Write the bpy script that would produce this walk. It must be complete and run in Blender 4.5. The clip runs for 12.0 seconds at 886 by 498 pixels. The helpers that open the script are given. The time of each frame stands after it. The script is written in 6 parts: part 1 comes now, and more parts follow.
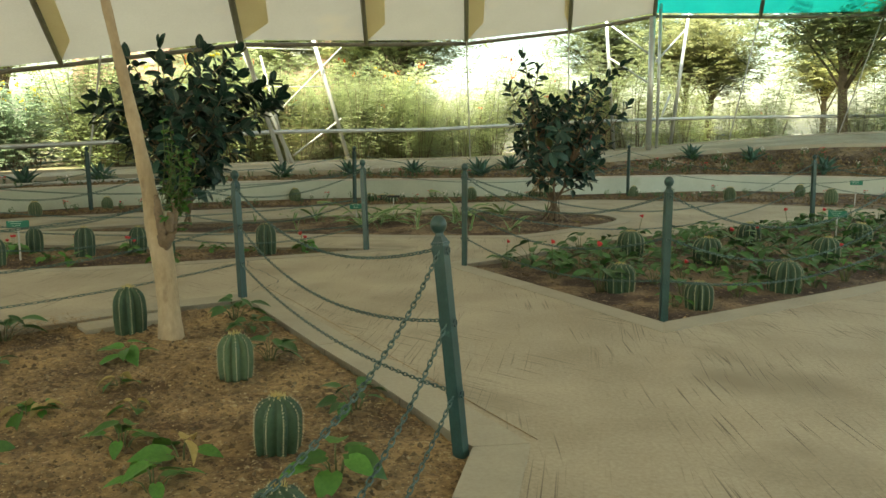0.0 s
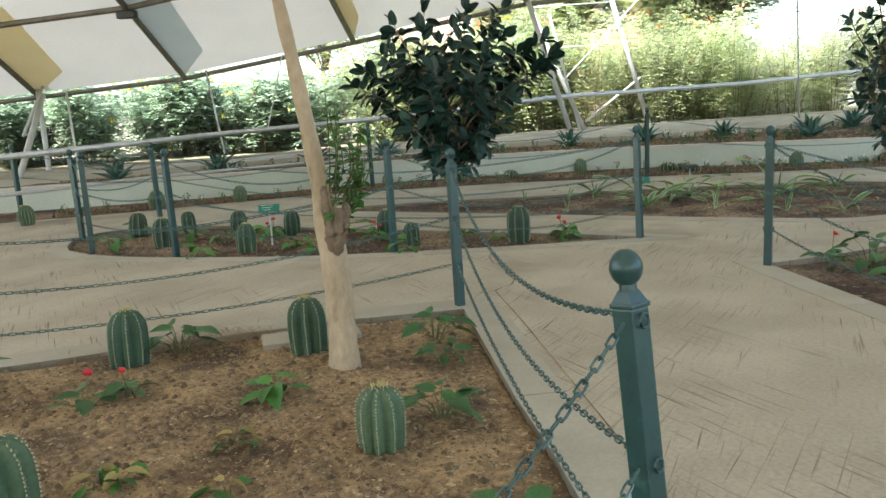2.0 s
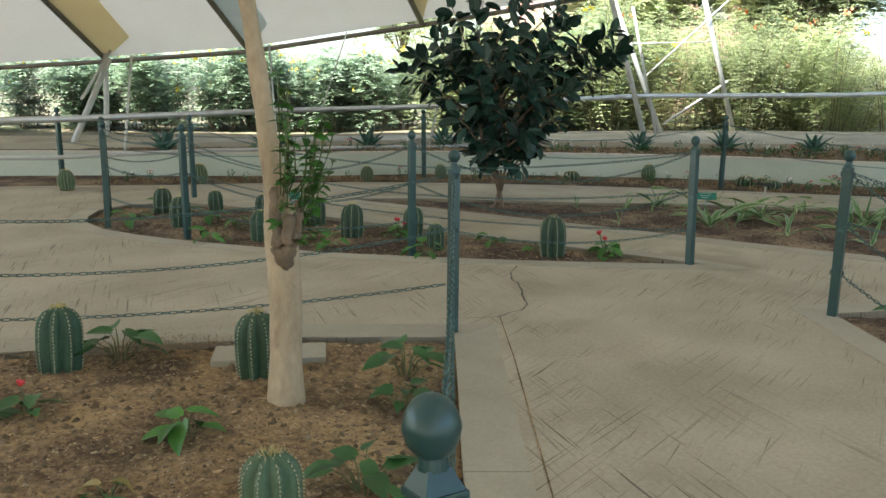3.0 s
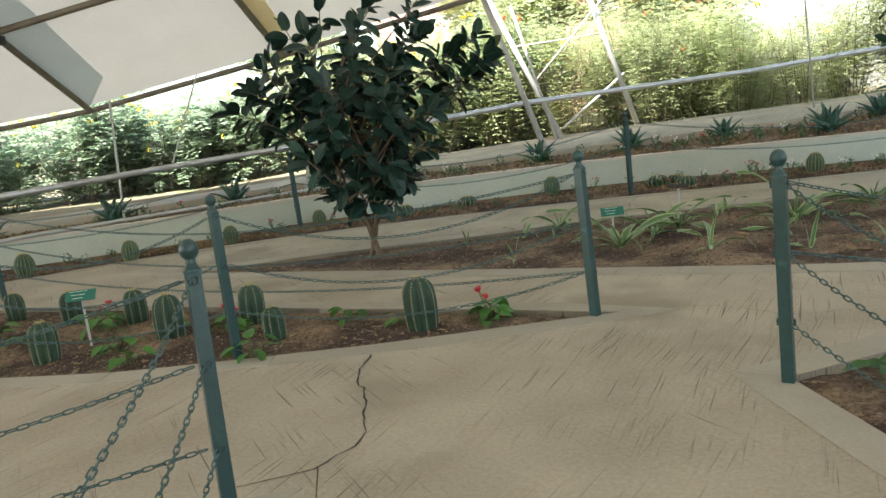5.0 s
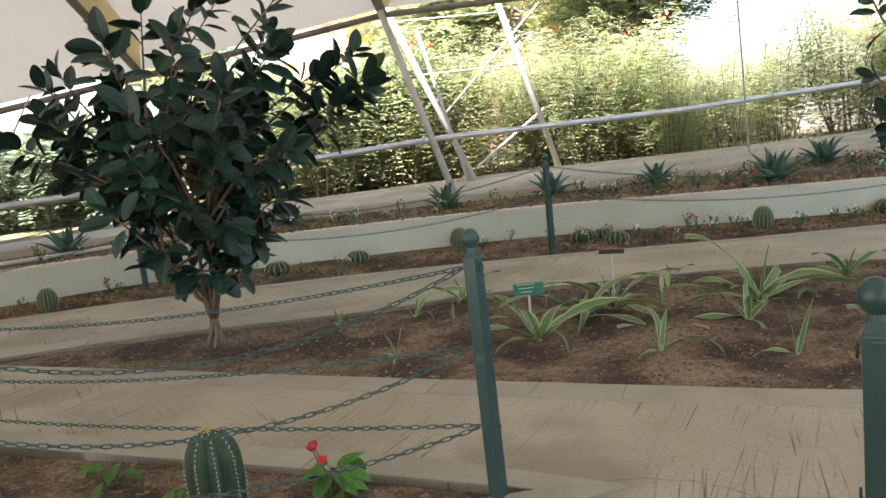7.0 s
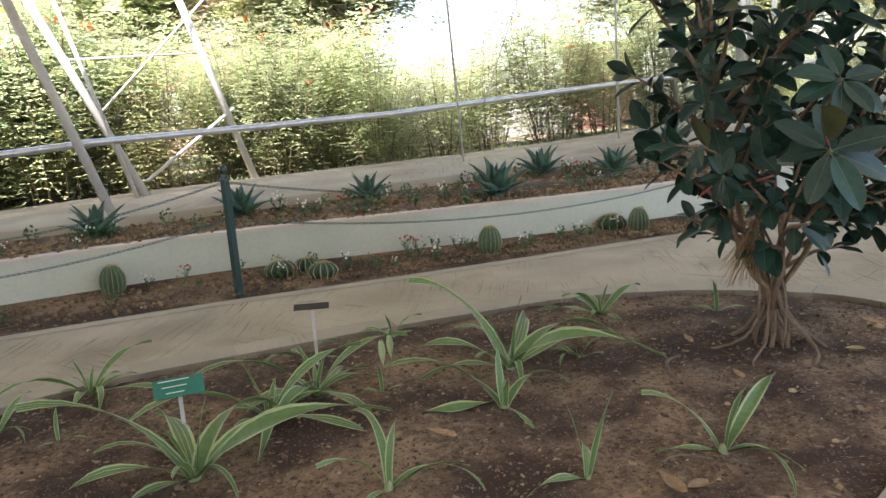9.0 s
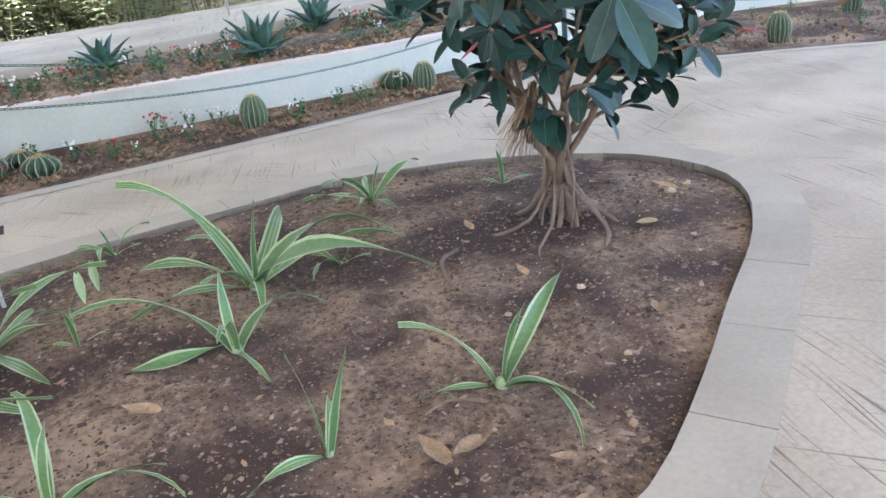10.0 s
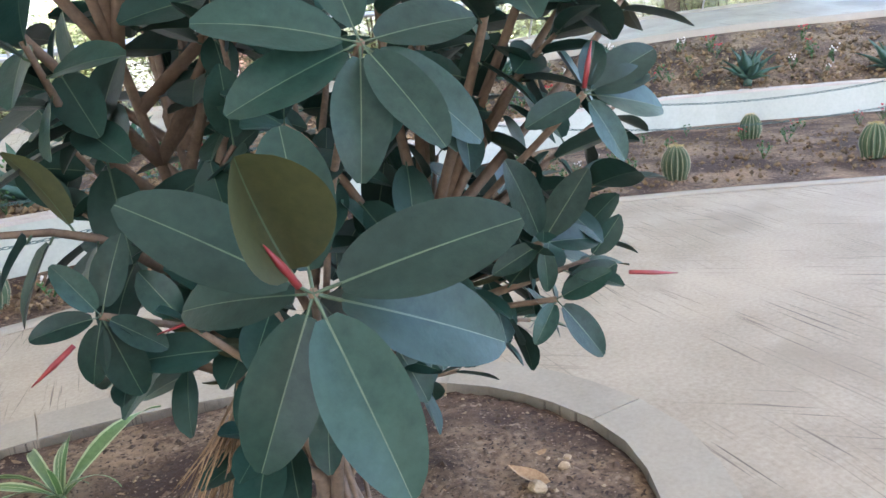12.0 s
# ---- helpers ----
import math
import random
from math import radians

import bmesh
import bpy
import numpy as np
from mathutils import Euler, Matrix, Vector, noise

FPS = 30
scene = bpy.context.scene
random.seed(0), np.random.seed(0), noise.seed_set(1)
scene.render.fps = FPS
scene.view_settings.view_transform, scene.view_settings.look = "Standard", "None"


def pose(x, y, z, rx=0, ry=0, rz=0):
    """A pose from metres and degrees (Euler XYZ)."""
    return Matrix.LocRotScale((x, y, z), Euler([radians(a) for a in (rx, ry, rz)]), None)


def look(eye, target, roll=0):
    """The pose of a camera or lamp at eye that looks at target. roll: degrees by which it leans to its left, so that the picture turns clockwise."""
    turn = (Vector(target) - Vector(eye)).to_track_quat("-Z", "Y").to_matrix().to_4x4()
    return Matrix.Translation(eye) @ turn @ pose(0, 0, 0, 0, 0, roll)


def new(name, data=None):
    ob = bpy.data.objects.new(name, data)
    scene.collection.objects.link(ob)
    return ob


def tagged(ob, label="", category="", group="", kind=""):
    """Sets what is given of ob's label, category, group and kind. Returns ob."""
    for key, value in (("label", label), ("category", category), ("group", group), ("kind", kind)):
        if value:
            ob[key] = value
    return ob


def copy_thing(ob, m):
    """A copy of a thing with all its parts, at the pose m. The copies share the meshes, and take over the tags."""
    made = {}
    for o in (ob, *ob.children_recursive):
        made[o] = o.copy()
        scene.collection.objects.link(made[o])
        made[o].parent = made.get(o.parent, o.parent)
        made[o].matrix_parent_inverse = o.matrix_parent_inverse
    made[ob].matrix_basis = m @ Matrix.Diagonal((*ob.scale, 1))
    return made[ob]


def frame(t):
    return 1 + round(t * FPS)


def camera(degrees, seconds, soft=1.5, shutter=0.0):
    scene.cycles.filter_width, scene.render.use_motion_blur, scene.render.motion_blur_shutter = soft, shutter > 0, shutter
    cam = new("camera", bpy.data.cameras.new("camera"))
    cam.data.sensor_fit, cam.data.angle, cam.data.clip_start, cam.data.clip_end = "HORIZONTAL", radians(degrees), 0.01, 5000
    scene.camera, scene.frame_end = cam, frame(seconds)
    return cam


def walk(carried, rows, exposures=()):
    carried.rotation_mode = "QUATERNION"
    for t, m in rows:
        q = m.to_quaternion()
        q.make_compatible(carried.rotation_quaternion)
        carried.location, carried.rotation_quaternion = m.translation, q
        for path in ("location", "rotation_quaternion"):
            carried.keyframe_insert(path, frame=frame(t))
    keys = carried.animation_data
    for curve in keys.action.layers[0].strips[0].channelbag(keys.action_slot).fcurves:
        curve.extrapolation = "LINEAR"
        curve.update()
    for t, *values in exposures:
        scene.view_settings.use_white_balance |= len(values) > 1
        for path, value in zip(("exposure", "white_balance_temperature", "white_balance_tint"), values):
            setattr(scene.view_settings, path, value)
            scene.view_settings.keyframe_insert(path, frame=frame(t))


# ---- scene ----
cam = camera(60.1, 12.0)
PATH = [
    (0, (0.243, 0.079, 1.442), (0.2, 2.057, 1.142), 0.2),
    (0.5, (0.288, 0.456, 1.417), (-0.16, 2.374, 1.073), -2.2),
    (1, (0.342, 0.904, 1.453), (-0.436, 2.697, 1.029), -3),
    (1.5, (0.377, 1.366, 1.43), (-0.447, 3.124, 0.951), -2.5),
    (2, (0.485, 1.814, 1.411), (-0.347, 3.595, 1.042), -3.1),
    (2.5, (0.6, 2.243, 1.451), (-0.347, 3.959, 1.056), -1),
    (2.7, (0.613, 2.454, 1.437), (-0.381, 4.14, 1.025), 1.1),
    (4.3, (0.542, 3.83, 1.481), (-0.531, 5.489, 1.171), -5.1),
    (4.5, (0.493, 4.057, 1.491), (-0.514, 5.752, 1.156), -5.6),
    (5, (0.427, 4.564, 1.47), (-0.444, 6.33, 1.12), -7),
    (5.5, (0.371, 5.066, 1.518), (-0.459, 6.856, 1.192), -6.5),
    (6, (0.189, 5.585, 1.485), (-0.565, 7.411, 1.172), -4.8),
    (6.5, (0.08, 6.101, 1.484), (-0.634, 7.946, 1.186), -4.9),
    (6.7, (0.049, 6.309, 1.501), (-0.667, 8.152, 1.202), -5.4),
    (8.3, (-0.211, 7.954, 1.45), (-0.506, 9.916, 1.199), -4.4),
    (8.5, (-0.205, 8.153, 1.444), (-0.443, 10.122, 1.185), -4.3),
    (9, (-0.157, 8.681, 1.459), (-0.118, 10.651, 1.114), -4.5),
    (9.5, (0.066, 9.151, 1.422), (0.352, 11.047, 0.854), -6.1),
    (10, (0.33, 9.545, 1.396), (0.779, 11.343, 0.646), -6.2),
    (10.5, (0.591, 9.985, 1.389), (1.367, 11.691, 0.689), -5.8),
    (11, (0.887, 10.308, 1.407), (1.725, 12.009, 0.768), -7.3),
    (11.5, (1.147, 10.664, 1.449), (1.907, 12.421, 0.871), -6.3),
    (12, (1.447, 11.069, 1.482), (2.16, 12.856, 0.937), -4.8),
]
walk(cam, [(t, look(eye, target, roll)) for t, eye, target, roll in PATH],
     exposures=[(0.0, 1.90, 7900, -8), (0.5, 2.18, 7500, -5), (1.0, 2.18, 6250, 2), (1.5, 2.50, 6100, 3), (2.0, 2.40, 6100, 5), (2.5, 2.09, 6150, 4), (4.5, 2.22, 6200, 6), (5.5, 2.36, 6650, 9), (8.5, 2.35, 6450, 21), (9.5, 2.58, 6050, 17), (10.0, 3.34, 5400, 22), (10.5, 3.46, 5300, 22), (11.0, 3.32, 5600, 21), (12.0, 3.32, 5700, 22)])

# ---- world and sun ----
world = bpy.data.worlds.new("world")
scene.world = world
world.use_nodes = True
wn = world.node_tree.nodes
sky = wn.new("ShaderNodeTexSky")
sky.sky_type = "NISHITA"
sky.sun_disc = False
sky.sun_elevation = radians(58)
sky.sun_rotation = radians(200)
sky.air_density, sky.dust_density = 1.2, 2.5
world.node_tree.links.new(sky.outputs[0], wn["Background"].inputs[0])
wn["Background"].inputs[1].default_value = 0.15
sun = new("sun", bpy.data.lights.new("sun", "SUN"))
sun.data.energy, sun.data.angle, sun.data.color = 5.0, radians(0.5), (1.0, 0.95, 0.86)
sun.matrix_world = look((0, 0, 30), (6.4, 17.6, 0))


# ---- materials ----
def material(name, dark, light, scale=8.0, fine=60.0, rough=0.8, bump=0.2, metal=0.0, vary=0.0, distance=0.01,
             local=False, stretch=(1, 1, 1), through_light=0.0, contrast=0.17, shine=0.5, flecks=(), spots=None, spot_scale=3.0, spot_edge=0.6):
    m = bpy.data.materials.new(name)
    m.use_nodes = True
    t = m.node_tree
    n, l = t.nodes, t.links
    b = n["Principled BSDF"]
    if local:
        where = n.new("ShaderNodeTexCoord").outputs["Object"]
    else:
        where = n.new("ShaderNodeNewGeometry").outputs["Position"]
    mp = n.new("ShaderNodeMapping")
    mp.inputs["Scale"].default_value = stretch
    l.new(where, mp.inputs[0])
    big, small = n.new("ShaderNodeTexNoise"), n.new("ShaderNodeTexNoise")
    big.inputs["Scale"].default_value, big.inputs["Detail"].default_value = scale, 5
    small.inputs["Scale"].default_value, small.inputs["Detail"].default_value = fine, 6
    small.inputs["Roughness"].default_value = 0.65
    l.new(mp.outputs[0], big.inputs[0]), l.new(mp.outputs[0], small.inputs[0])
    mix = n.new("ShaderNodeMath")
    mix.operation = "MULTIPLY_ADD"
    mix.inputs[1].default_value = 0.5
    half = n.new("ShaderNodeMath")
    half.operation = "MULTIPLY"
    half.inputs[1].default_value = 0.5
    l.new(small.outputs[0], half.inputs[0])
    l.new(big.outputs[0], mix.inputs[0]), l.new(half.outputs[0], mix.inputs[2])
    ramp = n.new("ShaderNodeMapRange")
    ramp.inputs[1].default_value, ramp.inputs[2].default_value = 0.5 - contrast, 0.5 + contrast
    l.new(mix.outputs[0], ramp.inputs[0])
    col = n.new("ShaderNodeMix")
    col.data_type = "RGBA"
    col.inputs[6].default_value, col.inputs[7].default_value = (*dark, 1), (*light, 1)
    l.new(ramp.outputs[0], col.inputs[0])
    out = col.outputs[2]
    if spots:
        sp = n.new("ShaderNodeTexNoise")
        sp.inputs["Scale"].default_value, sp.inputs["Detail"].default_value = spot_scale, 4
        l.new(mp.outputs[0], sp.inputs[0])
        r2 = n.new("ShaderNodeMapRange")
        r2.inputs[1].default_value, r2.inputs[2].default_value = spot_edge, spot_edge + 0.12
        l.new(sp.outputs[0], r2.inputs[0])
        c2 = n.new("ShaderNodeMix")
        c2.data_type = "RGBA"
        l.new(r2.outputs[0], c2.inputs[0]), l.new(out, c2.inputs[6])
        c2.inputs[7].default_value = (*spots, 1)
        out = c2.outputs[2]
    for colour, size, edge in flecks:
        fl = n.new("ShaderNodeTexNoise")
        fl.inputs["Scale"].default_value, fl.inputs["Detail"].default_value = size, 2
        l.new(mp.outputs[0], fl.inputs[0])
        r3 = n.new("ShaderNodeMapRange")
        r3.inputs[1].default_value, r3.inputs[2].default_value = edge, edge + 0.06
        l.new(fl.outputs[0], r3.inputs[0])
        c3 = n.new("ShaderNodeMix")
        c3.data_type = "RGBA"
        l.new(r3.outputs[0], c3.inputs[0]), l.new(out, c3.inputs[6])
        c3.inputs[7].default_value = (*colour, 1)
        out = c3.outputs[2]
    if vary:
        info = n.new("ShaderNodeObjectInfo")
        hsv = n.new("ShaderNodeHueSaturation")
        vr = n.new("ShaderNodeMapRange")
        vr.inputs[3].default_value, vr.inputs[4].default_value = 1 - vary, 1 + vary
        l.new(info.outputs["Random"], vr.inputs[0]), l.new(vr.outputs[0], hsv.inputs["Value"])
        l.new(out, hsv.inputs["Color"])
        out = hsv.outputs[0]
    l.new(out, b.inputs["Base Color"])
    b.inputs["Roughness"].default_value, b.inputs["Metallic"].default_value = rough, metal
    b.inputs["Specular IOR Level"].default_value = shine
    if bump:
        bp = n.new("ShaderNodeBump")
        bp.inputs["Strength"].default_value, bp.inputs["Distance"].default_value = bump, distance
        l.new(mix.outputs[0], bp.inputs["Height"]), l.new(bp.outputs[0], b.inputs["Normal"])
    if through_light:
        tr, ms = n.new("ShaderNodeBsdfTranslucent"), n.new("ShaderNodeMixShader")
        l.new(out, tr.inputs[0])
        ms.inputs[0].default_value = through_light
        l.new(b.outputs[0], ms.inputs[1]), l.new(tr.outputs[0], ms.inputs[2])
        l.new(ms.outputs[0], n["Material Output"].inputs[0])
    return m


def concrete_material(name, dark, light, streak):
    """Trowelled concrete: clouded tone, fine grain and long broom scratches."""
    m = material(name, dark, light, scale=1.3, fine=45, rough=0.7, bump=0.2, distance=0.006, contrast=0.12, spots=tuple(0.88 * v for v in dark), spot_scale=0.7, spot_edge=0.56)
    t = m.node_tree
    n, l = t.nodes, t.links
    b = n["Principled BSDF"]
    base = b.inputs["Base Color"].links[0].from_socket
    geo = n.new("ShaderNodeNewGeometry")
    total = None
    for turn, across, along, cut, place in ((0, 60, 1.5, 0.612, 0.0), (-52, 55, 1.4, 0.613, 7.0), (9, 85, 1.1, 0.616, 3.0)):
        rot = n.new("ShaderNodeVectorRotate")
        rot.rotation_type = "Z_AXIS"
        rot.inputs["Angle"].default_value = radians(turn)
        l.new(geo.outputs["Position"], rot.inputs[0])
        mp = n.new("ShaderNodeMapping")
        mp.inputs["Scale"].default_value, mp.inputs["Location"].default_value = (across, along, 1), (place, place, 0)
        l.new(rot.outputs[0], mp.inputs[0])
        s = n.new("ShaderNodeTexNoise")
        s.inputs["Scale"].default_value, s.inputs["Detail"].default_value = 1.0, 2
        l.new(mp.outputs[0], s.inputs[0])
        off = n.new("ShaderNodeMapping")
        off.inputs["Location"].default_value = (place * 3, place, place)
        l.new(geo.outputs["Position"], off.inputs[0])
        patch = n.new("ShaderNodeTexNoise")
        patch.inputs["Scale"].default_value = 0.8
        l.new(off.outputs[0], patch.inputs[0])
        pr = n.new("ShaderNodeMapRange")
        pr.inputs[1].default_value, pr.inputs[2].default_value = 0.45, 0.58
        l.new(patch.outputs[0], pr.inputs[0])
        r = n.new("ShaderNodeMapRange")
        r.inputs[1].default_value, r.inputs[2].default_value = cut, cut + 0.09
        l.new(s.outputs[0], r.inputs[0])
        mul = n.new("ShaderNodeMath")
        mul.operation = "MULTIPLY"
        l.new(r.outputs[0], mul.inputs[0]), l.new(pr.outputs[0], mul.inputs[1])
        if total:
            both = n.new("ShaderNodeMath")
            both.operation = "MAXIMUM"
            l.new(total.outputs[0], both.inputs[0]), l.new(mul.outputs[0], both.inputs[1])
            total = both
        else:
            total = mul
    mul = total
    c = n.new("ShaderNodeMix")
    c.data_type = "RGBA"
    l.new(mul.outputs[0], c.inputs[0]), l.new(base, c.inputs[6])
    c.inputs[7].default_value = (*streak, 1)
    l.new(c.outputs[2], b.inputs["Base Color"])
    return m


M_concrete = concrete_material("concrete", (0.276, 0.230, 0.164), (0.408, 0.352, 0.262), (0.118, 0.096, 0.070))
M_kerb = material("kerb_concrete", (0.28, 0.248, 0.19), (0.375, 0.338, 0.262), scale=2.5, fine=55, rough=0.8, bump=0.15, vary=0.07)
M_soil = material("soil", (0.074, 0.042, 0.019), (0.38, 0.255, 0.125), scale=2.2, fine=26, rough=0.95, bump=1.0, distance=0.035, contrast=0.11,
                  spots=(0.062, 0.038, 0.019), spot_scale=1.6, spot_edge=0.57,
                  flecks=(((0.06, 0.042, 0.025), 50, 0.61), ((0.46, 0.37, 0.22), 75, 0.645), ((0.44, 0.34, 0.19), 22, 0.66)))
M_soil_red = material("red_soil", (0.040, 0.022, 0.013), (0.29, 0.200, 0.120), scale=1.9, fine=26, rough=0.95, bump=1.0, distance=0.035, contrast=0.11,
                      spots=(0.046, 0.024, 0.015), spot_scale=1.5, spot_edge=0.46,
                      flecks=(((0.036, 0.022, 0.015), 58, 0.60), ((0.30, 0.22, 0.155), 80, 0.645), ((0.27, 0.20, 0.135), 20, 0.645)))
M_stone = material("gravel", (0.18, 0.12, 0.065), (0.48, 0.38, 0.24), scale=25, fine=90, rough=0.9, bump=0.2, vary=0.3)
M_litter = material("dry_leaf", (0.20, 0.12, 0.06), (0.42, 0.29, 0.16), scale=20, fine=80, rough=0.85, bump=0.1, vary=0.25)
M_wall = material("green_wash", (0.39, 0.42, 0.35), (0.49, 0.52, 0.44), scale=1.4, fine=30, rough=0.85, bump=0.1,
                  spots=(0.40, 0.42, 0.34), spot_scale=1.7, spot_edge=0.62)
M_coping = material("coping", (0.42, 0.38, 0.32), (0.58, 0.53, 0.46), scale=3, fine=50, rough=0.85, bump=0.15)
M_fabric = material("tent_fabric", (0.53, 0.51, 0.465), (0.62, 0.60, 0.555), scale=0.8, fine=25, rough=0.6, bump=0.03, through_light=0.09,
                    spots=(0.66, 0.60, 0.50), spot_scale=0.45, spot_edge=0.64)
M_band = material("beige_fabric", (0.80, 0.68, 0.40), (0.88, 0.78, 0.50), scale=1.5, fine=30, rough=0.7, bump=0.05, through_light=0.3)
M_band_blue = material("grey_blue_fabric", (0.60, 0.69, 0.74), (0.70, 0.79, 0.84), scale=1.5, fine=30, rough=0.7, bump=0.05, through_light=0.3)
M_teal = material("teal_fabric", (0.005, 0.33, 0.32), (0.012, 0.42, 0.40), scale=2, fine=30, rough=0.6, bump=0.03, through_light=0.3)
M_beam = material("brown_steel", (0.10, 0.085, 0.065), (0.20, 0.175, 0.14), scale=5, fine=40, rough=0.55, bump=0.05, metal=0.2)
M_steel = material("galvanised", (0.42, 0.42, 0.42), (0.62, 0.62, 0.62), scale=6, fine=40, rough=0.38, bump=0.04, metal=0.75)
M_white_steel = material("white_steel", (0.36, 0.36, 0.34), (0.50, 0.49, 0.47), scale=4, fine=35, rough=0.5, bump=0.04)
M_post = material("green_enamel", (0.012, 0.038, 0.038), (0.025, 0.066, 0.064), scale=9, fine=70, rough=0.32, bump=0.08, local=True, vary=0.12,
                  spots=(0.05, 0.12, 0.11), spot_scale=14, spot_edge=0.66)
M_chain = material("chain_steel", (0.026, 0.056, 0.054), (0.100, 0.170, 0.162), scale=20, fine=90, rough=0.42, bump=0.1, metal=0.5)
M_cactus = material("cactus", (0.016, 0.042, 0.022), (0.042, 0.088, 0.046), scale=6, fine=45, rough=0.6, bump=0.15, local=True, vary=0.2)
M_cactus_pale = material("pale_cactus", (0.045, 0.088, 0.043), (0.10, 0.15, 0.082), scale=6, fine=45, rough=0.65, bump=0.15, local=True, vary=0.15)
M_spine = material("spine", (0.30, 0.28, 0.18), (0.50, 0.47, 0.33), scale=30, fine=90, rough=0.7, bump=0)
M_wool = material("wool", (0.42, 0.34, 0.14), (0.62, 0.53, 0.27), scale=30, fine=90, rough=0.9, bump=0.3)
M_leaf = material("herb_leaf", (0.035, 0.12, 0.018), (0.095, 0.24, 0.040), scale=7, fine=60, rough=0.45, bump=0.1, local=True, vary=0.35, through_light=0.25)
M_leaf_dark = material("dark_herb_leaf", (0.020, 0.075, 0.016), (0.058, 0.150, 0.036), scale=7, fine=60, rough=0.45, bump=0.1, local=True, vary=0.3, through_light=0.15)
M_leaf_yellow = material("yellowed_leaf", (0.31, 0.24, 0.08), (0.46, 0.36, 0.15), scale=7, fine=60, rough=0.6, bump=0.1, local=True, vary=0.2, through_light=0.2)
M_stem = material("herb_stem", (0.06, 0.09, 0.03), (0.14, 0.15, 0.06), scale=12, fine=60, rough=0.7, bump=0.05)
M_red = material("red_flower", (0.35, 0.012, 0.02), (0.55, 0.03, 0.04), scale=10, fine=60, rough=0.4, bump=0.05)
M_white_flower = material("white_flower", (0.6, 0.55, 0.5), (0.8, 0.76, 0.72), scale=10, fine=60, rough=0.6, bump=0)
M_strap = material("strap_leaf", (0.065, 0.135, 0.040), (0.14, 0.24, 0.085), scale=5, fine=60, rough=0.4, bump=0.08, local=True, vary=0.2, through_light=0.2)
M_cream = material("cream_margin", (0.24, 0.33, 0.15), (0.44, 0.52, 0.29), scale=6, fine=60, rough=0.45, bump=0.06, local=True, vary=0.1, through_light=0.2)
M_agave = material("agave_leaf", (0.022, 0.066, 0.044), (0.062, 0.140, 0.098), scale=5, fine=50, rough=0.5, bump=0.08, local=True, vary=0.2)
M_ficus = material("rubber_leaf", (0.008, 0.030, 0.021), (0.023, 0.062, 0.046), scale=4, fine=35, rough=0.42, bump=0.22, local=True, vary=0.35, shine=0.3,
                   spots=(0.040, 0.066, 0.054), spot_scale=9, spot_edge=0.62)
M_ficus_under = material("rubber_leaf_underside", (0.030, 0.042, 0.014), (0.070, 0.078, 0.026), scale=4, fine=50, rough=0.55, bump=0.06, local=True, vary=0.2)
M_vein = material("pale_midrib", (0.045, 0.085, 0.050), (0.085, 0.13, 0.075), scale=8, fine=50, rough=0.45, bump=0)
M_sheath = material("red_sheath", (0.20, 0.025, 0.028), (0.33, 0.055, 0.055), scale=12, fine=60, rough=0.4, bump=0.03)
M_bark = material("ficus_bark", (0.10, 0.070, 0.046), (0.23, 0.165, 0.11), scale=9, fine=60, rough=0.85, bump=0.4)
M_pale_bark = material("smooth_bark", (0.27, 0.20, 0.125), (0.46, 0.36, 0.24), scale=5, fine=30, rough=0.8, bump=0.25,
                       stretch=(1, 1, 0.5), spots=(0.20, 0.14, 0.085), spot_scale=7, spot_edge=0.62)
# leaf greens greyed and lightened, with the bright outdoor haze put into the colour
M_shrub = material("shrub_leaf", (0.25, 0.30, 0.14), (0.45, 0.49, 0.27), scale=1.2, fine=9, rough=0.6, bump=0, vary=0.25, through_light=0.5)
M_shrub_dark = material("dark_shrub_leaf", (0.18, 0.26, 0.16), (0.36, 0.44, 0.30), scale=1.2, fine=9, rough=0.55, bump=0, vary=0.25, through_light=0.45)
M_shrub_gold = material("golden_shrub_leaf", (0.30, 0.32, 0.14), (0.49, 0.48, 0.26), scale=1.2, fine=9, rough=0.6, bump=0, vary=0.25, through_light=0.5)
M_blossom = material("yellow_blossom", (0.6, 0.42, 0.02), (0.8, 0.62, 0.04), scale=10, fine=40, rough=0.6, bump=0, through_light=0.3)
M_flame = material("orange_blossom", (0.6, 0.10, 0.03), (0.75, 0.2, 0.06), scale=10, fine=40, rough=0.6, bump=0, through_light=0.3)
M_twig = material("twig", (0.10, 0.075, 0.05), (0.22, 0.17, 0.12), scale=6, fine=40, rough=0.9, bump=0.1)
M_ground = material("outer_ground", (0.12, 0.095, 0.055), (0.23, 0.19, 0.12), scale=0.5, fine=9, rough=0.95, bump=0.4, distance=0.03,
                    spots=(0.10, 0.14, 0.04), spot_scale=0.8, spot_edge=0.55)
M_grey_wall = material("grey_render", (0.32, 0.32, 0.30), (0.45, 0.44, 0.42), scale=0.9, fine=20, rough=0.9, bump=0.15)
M_brick_red = material("red_paint", (0.42, 0.22, 0.18), (0.52, 0.29, 0.24), scale=1.5, fine=15, rough=0.85, bump=0.1)
M_sign = material("green_sign", (0.0, 0.10, 0.065), (0.008, 0.14, 0.095), scale=8, fine=40, rough=0.4, bump=0)
M_ink = material("pale_lettering", (0.55, 0.62, 0.55), (0.65, 0.72, 0.65), scale=8, fine=40, rough=0.6, bump=0)
M_dark = material("dark_plastic", (0.012, 0.012, 0.012), (0.03, 0.03, 0.03), scale=8, fine=40, rough=0.5, bump=0)
M_net = material("black_net", (0.012, 0.014, 0.012), (0.025, 0.03, 0.025), scale=8, fine=40, rough=0.7, bump=0)


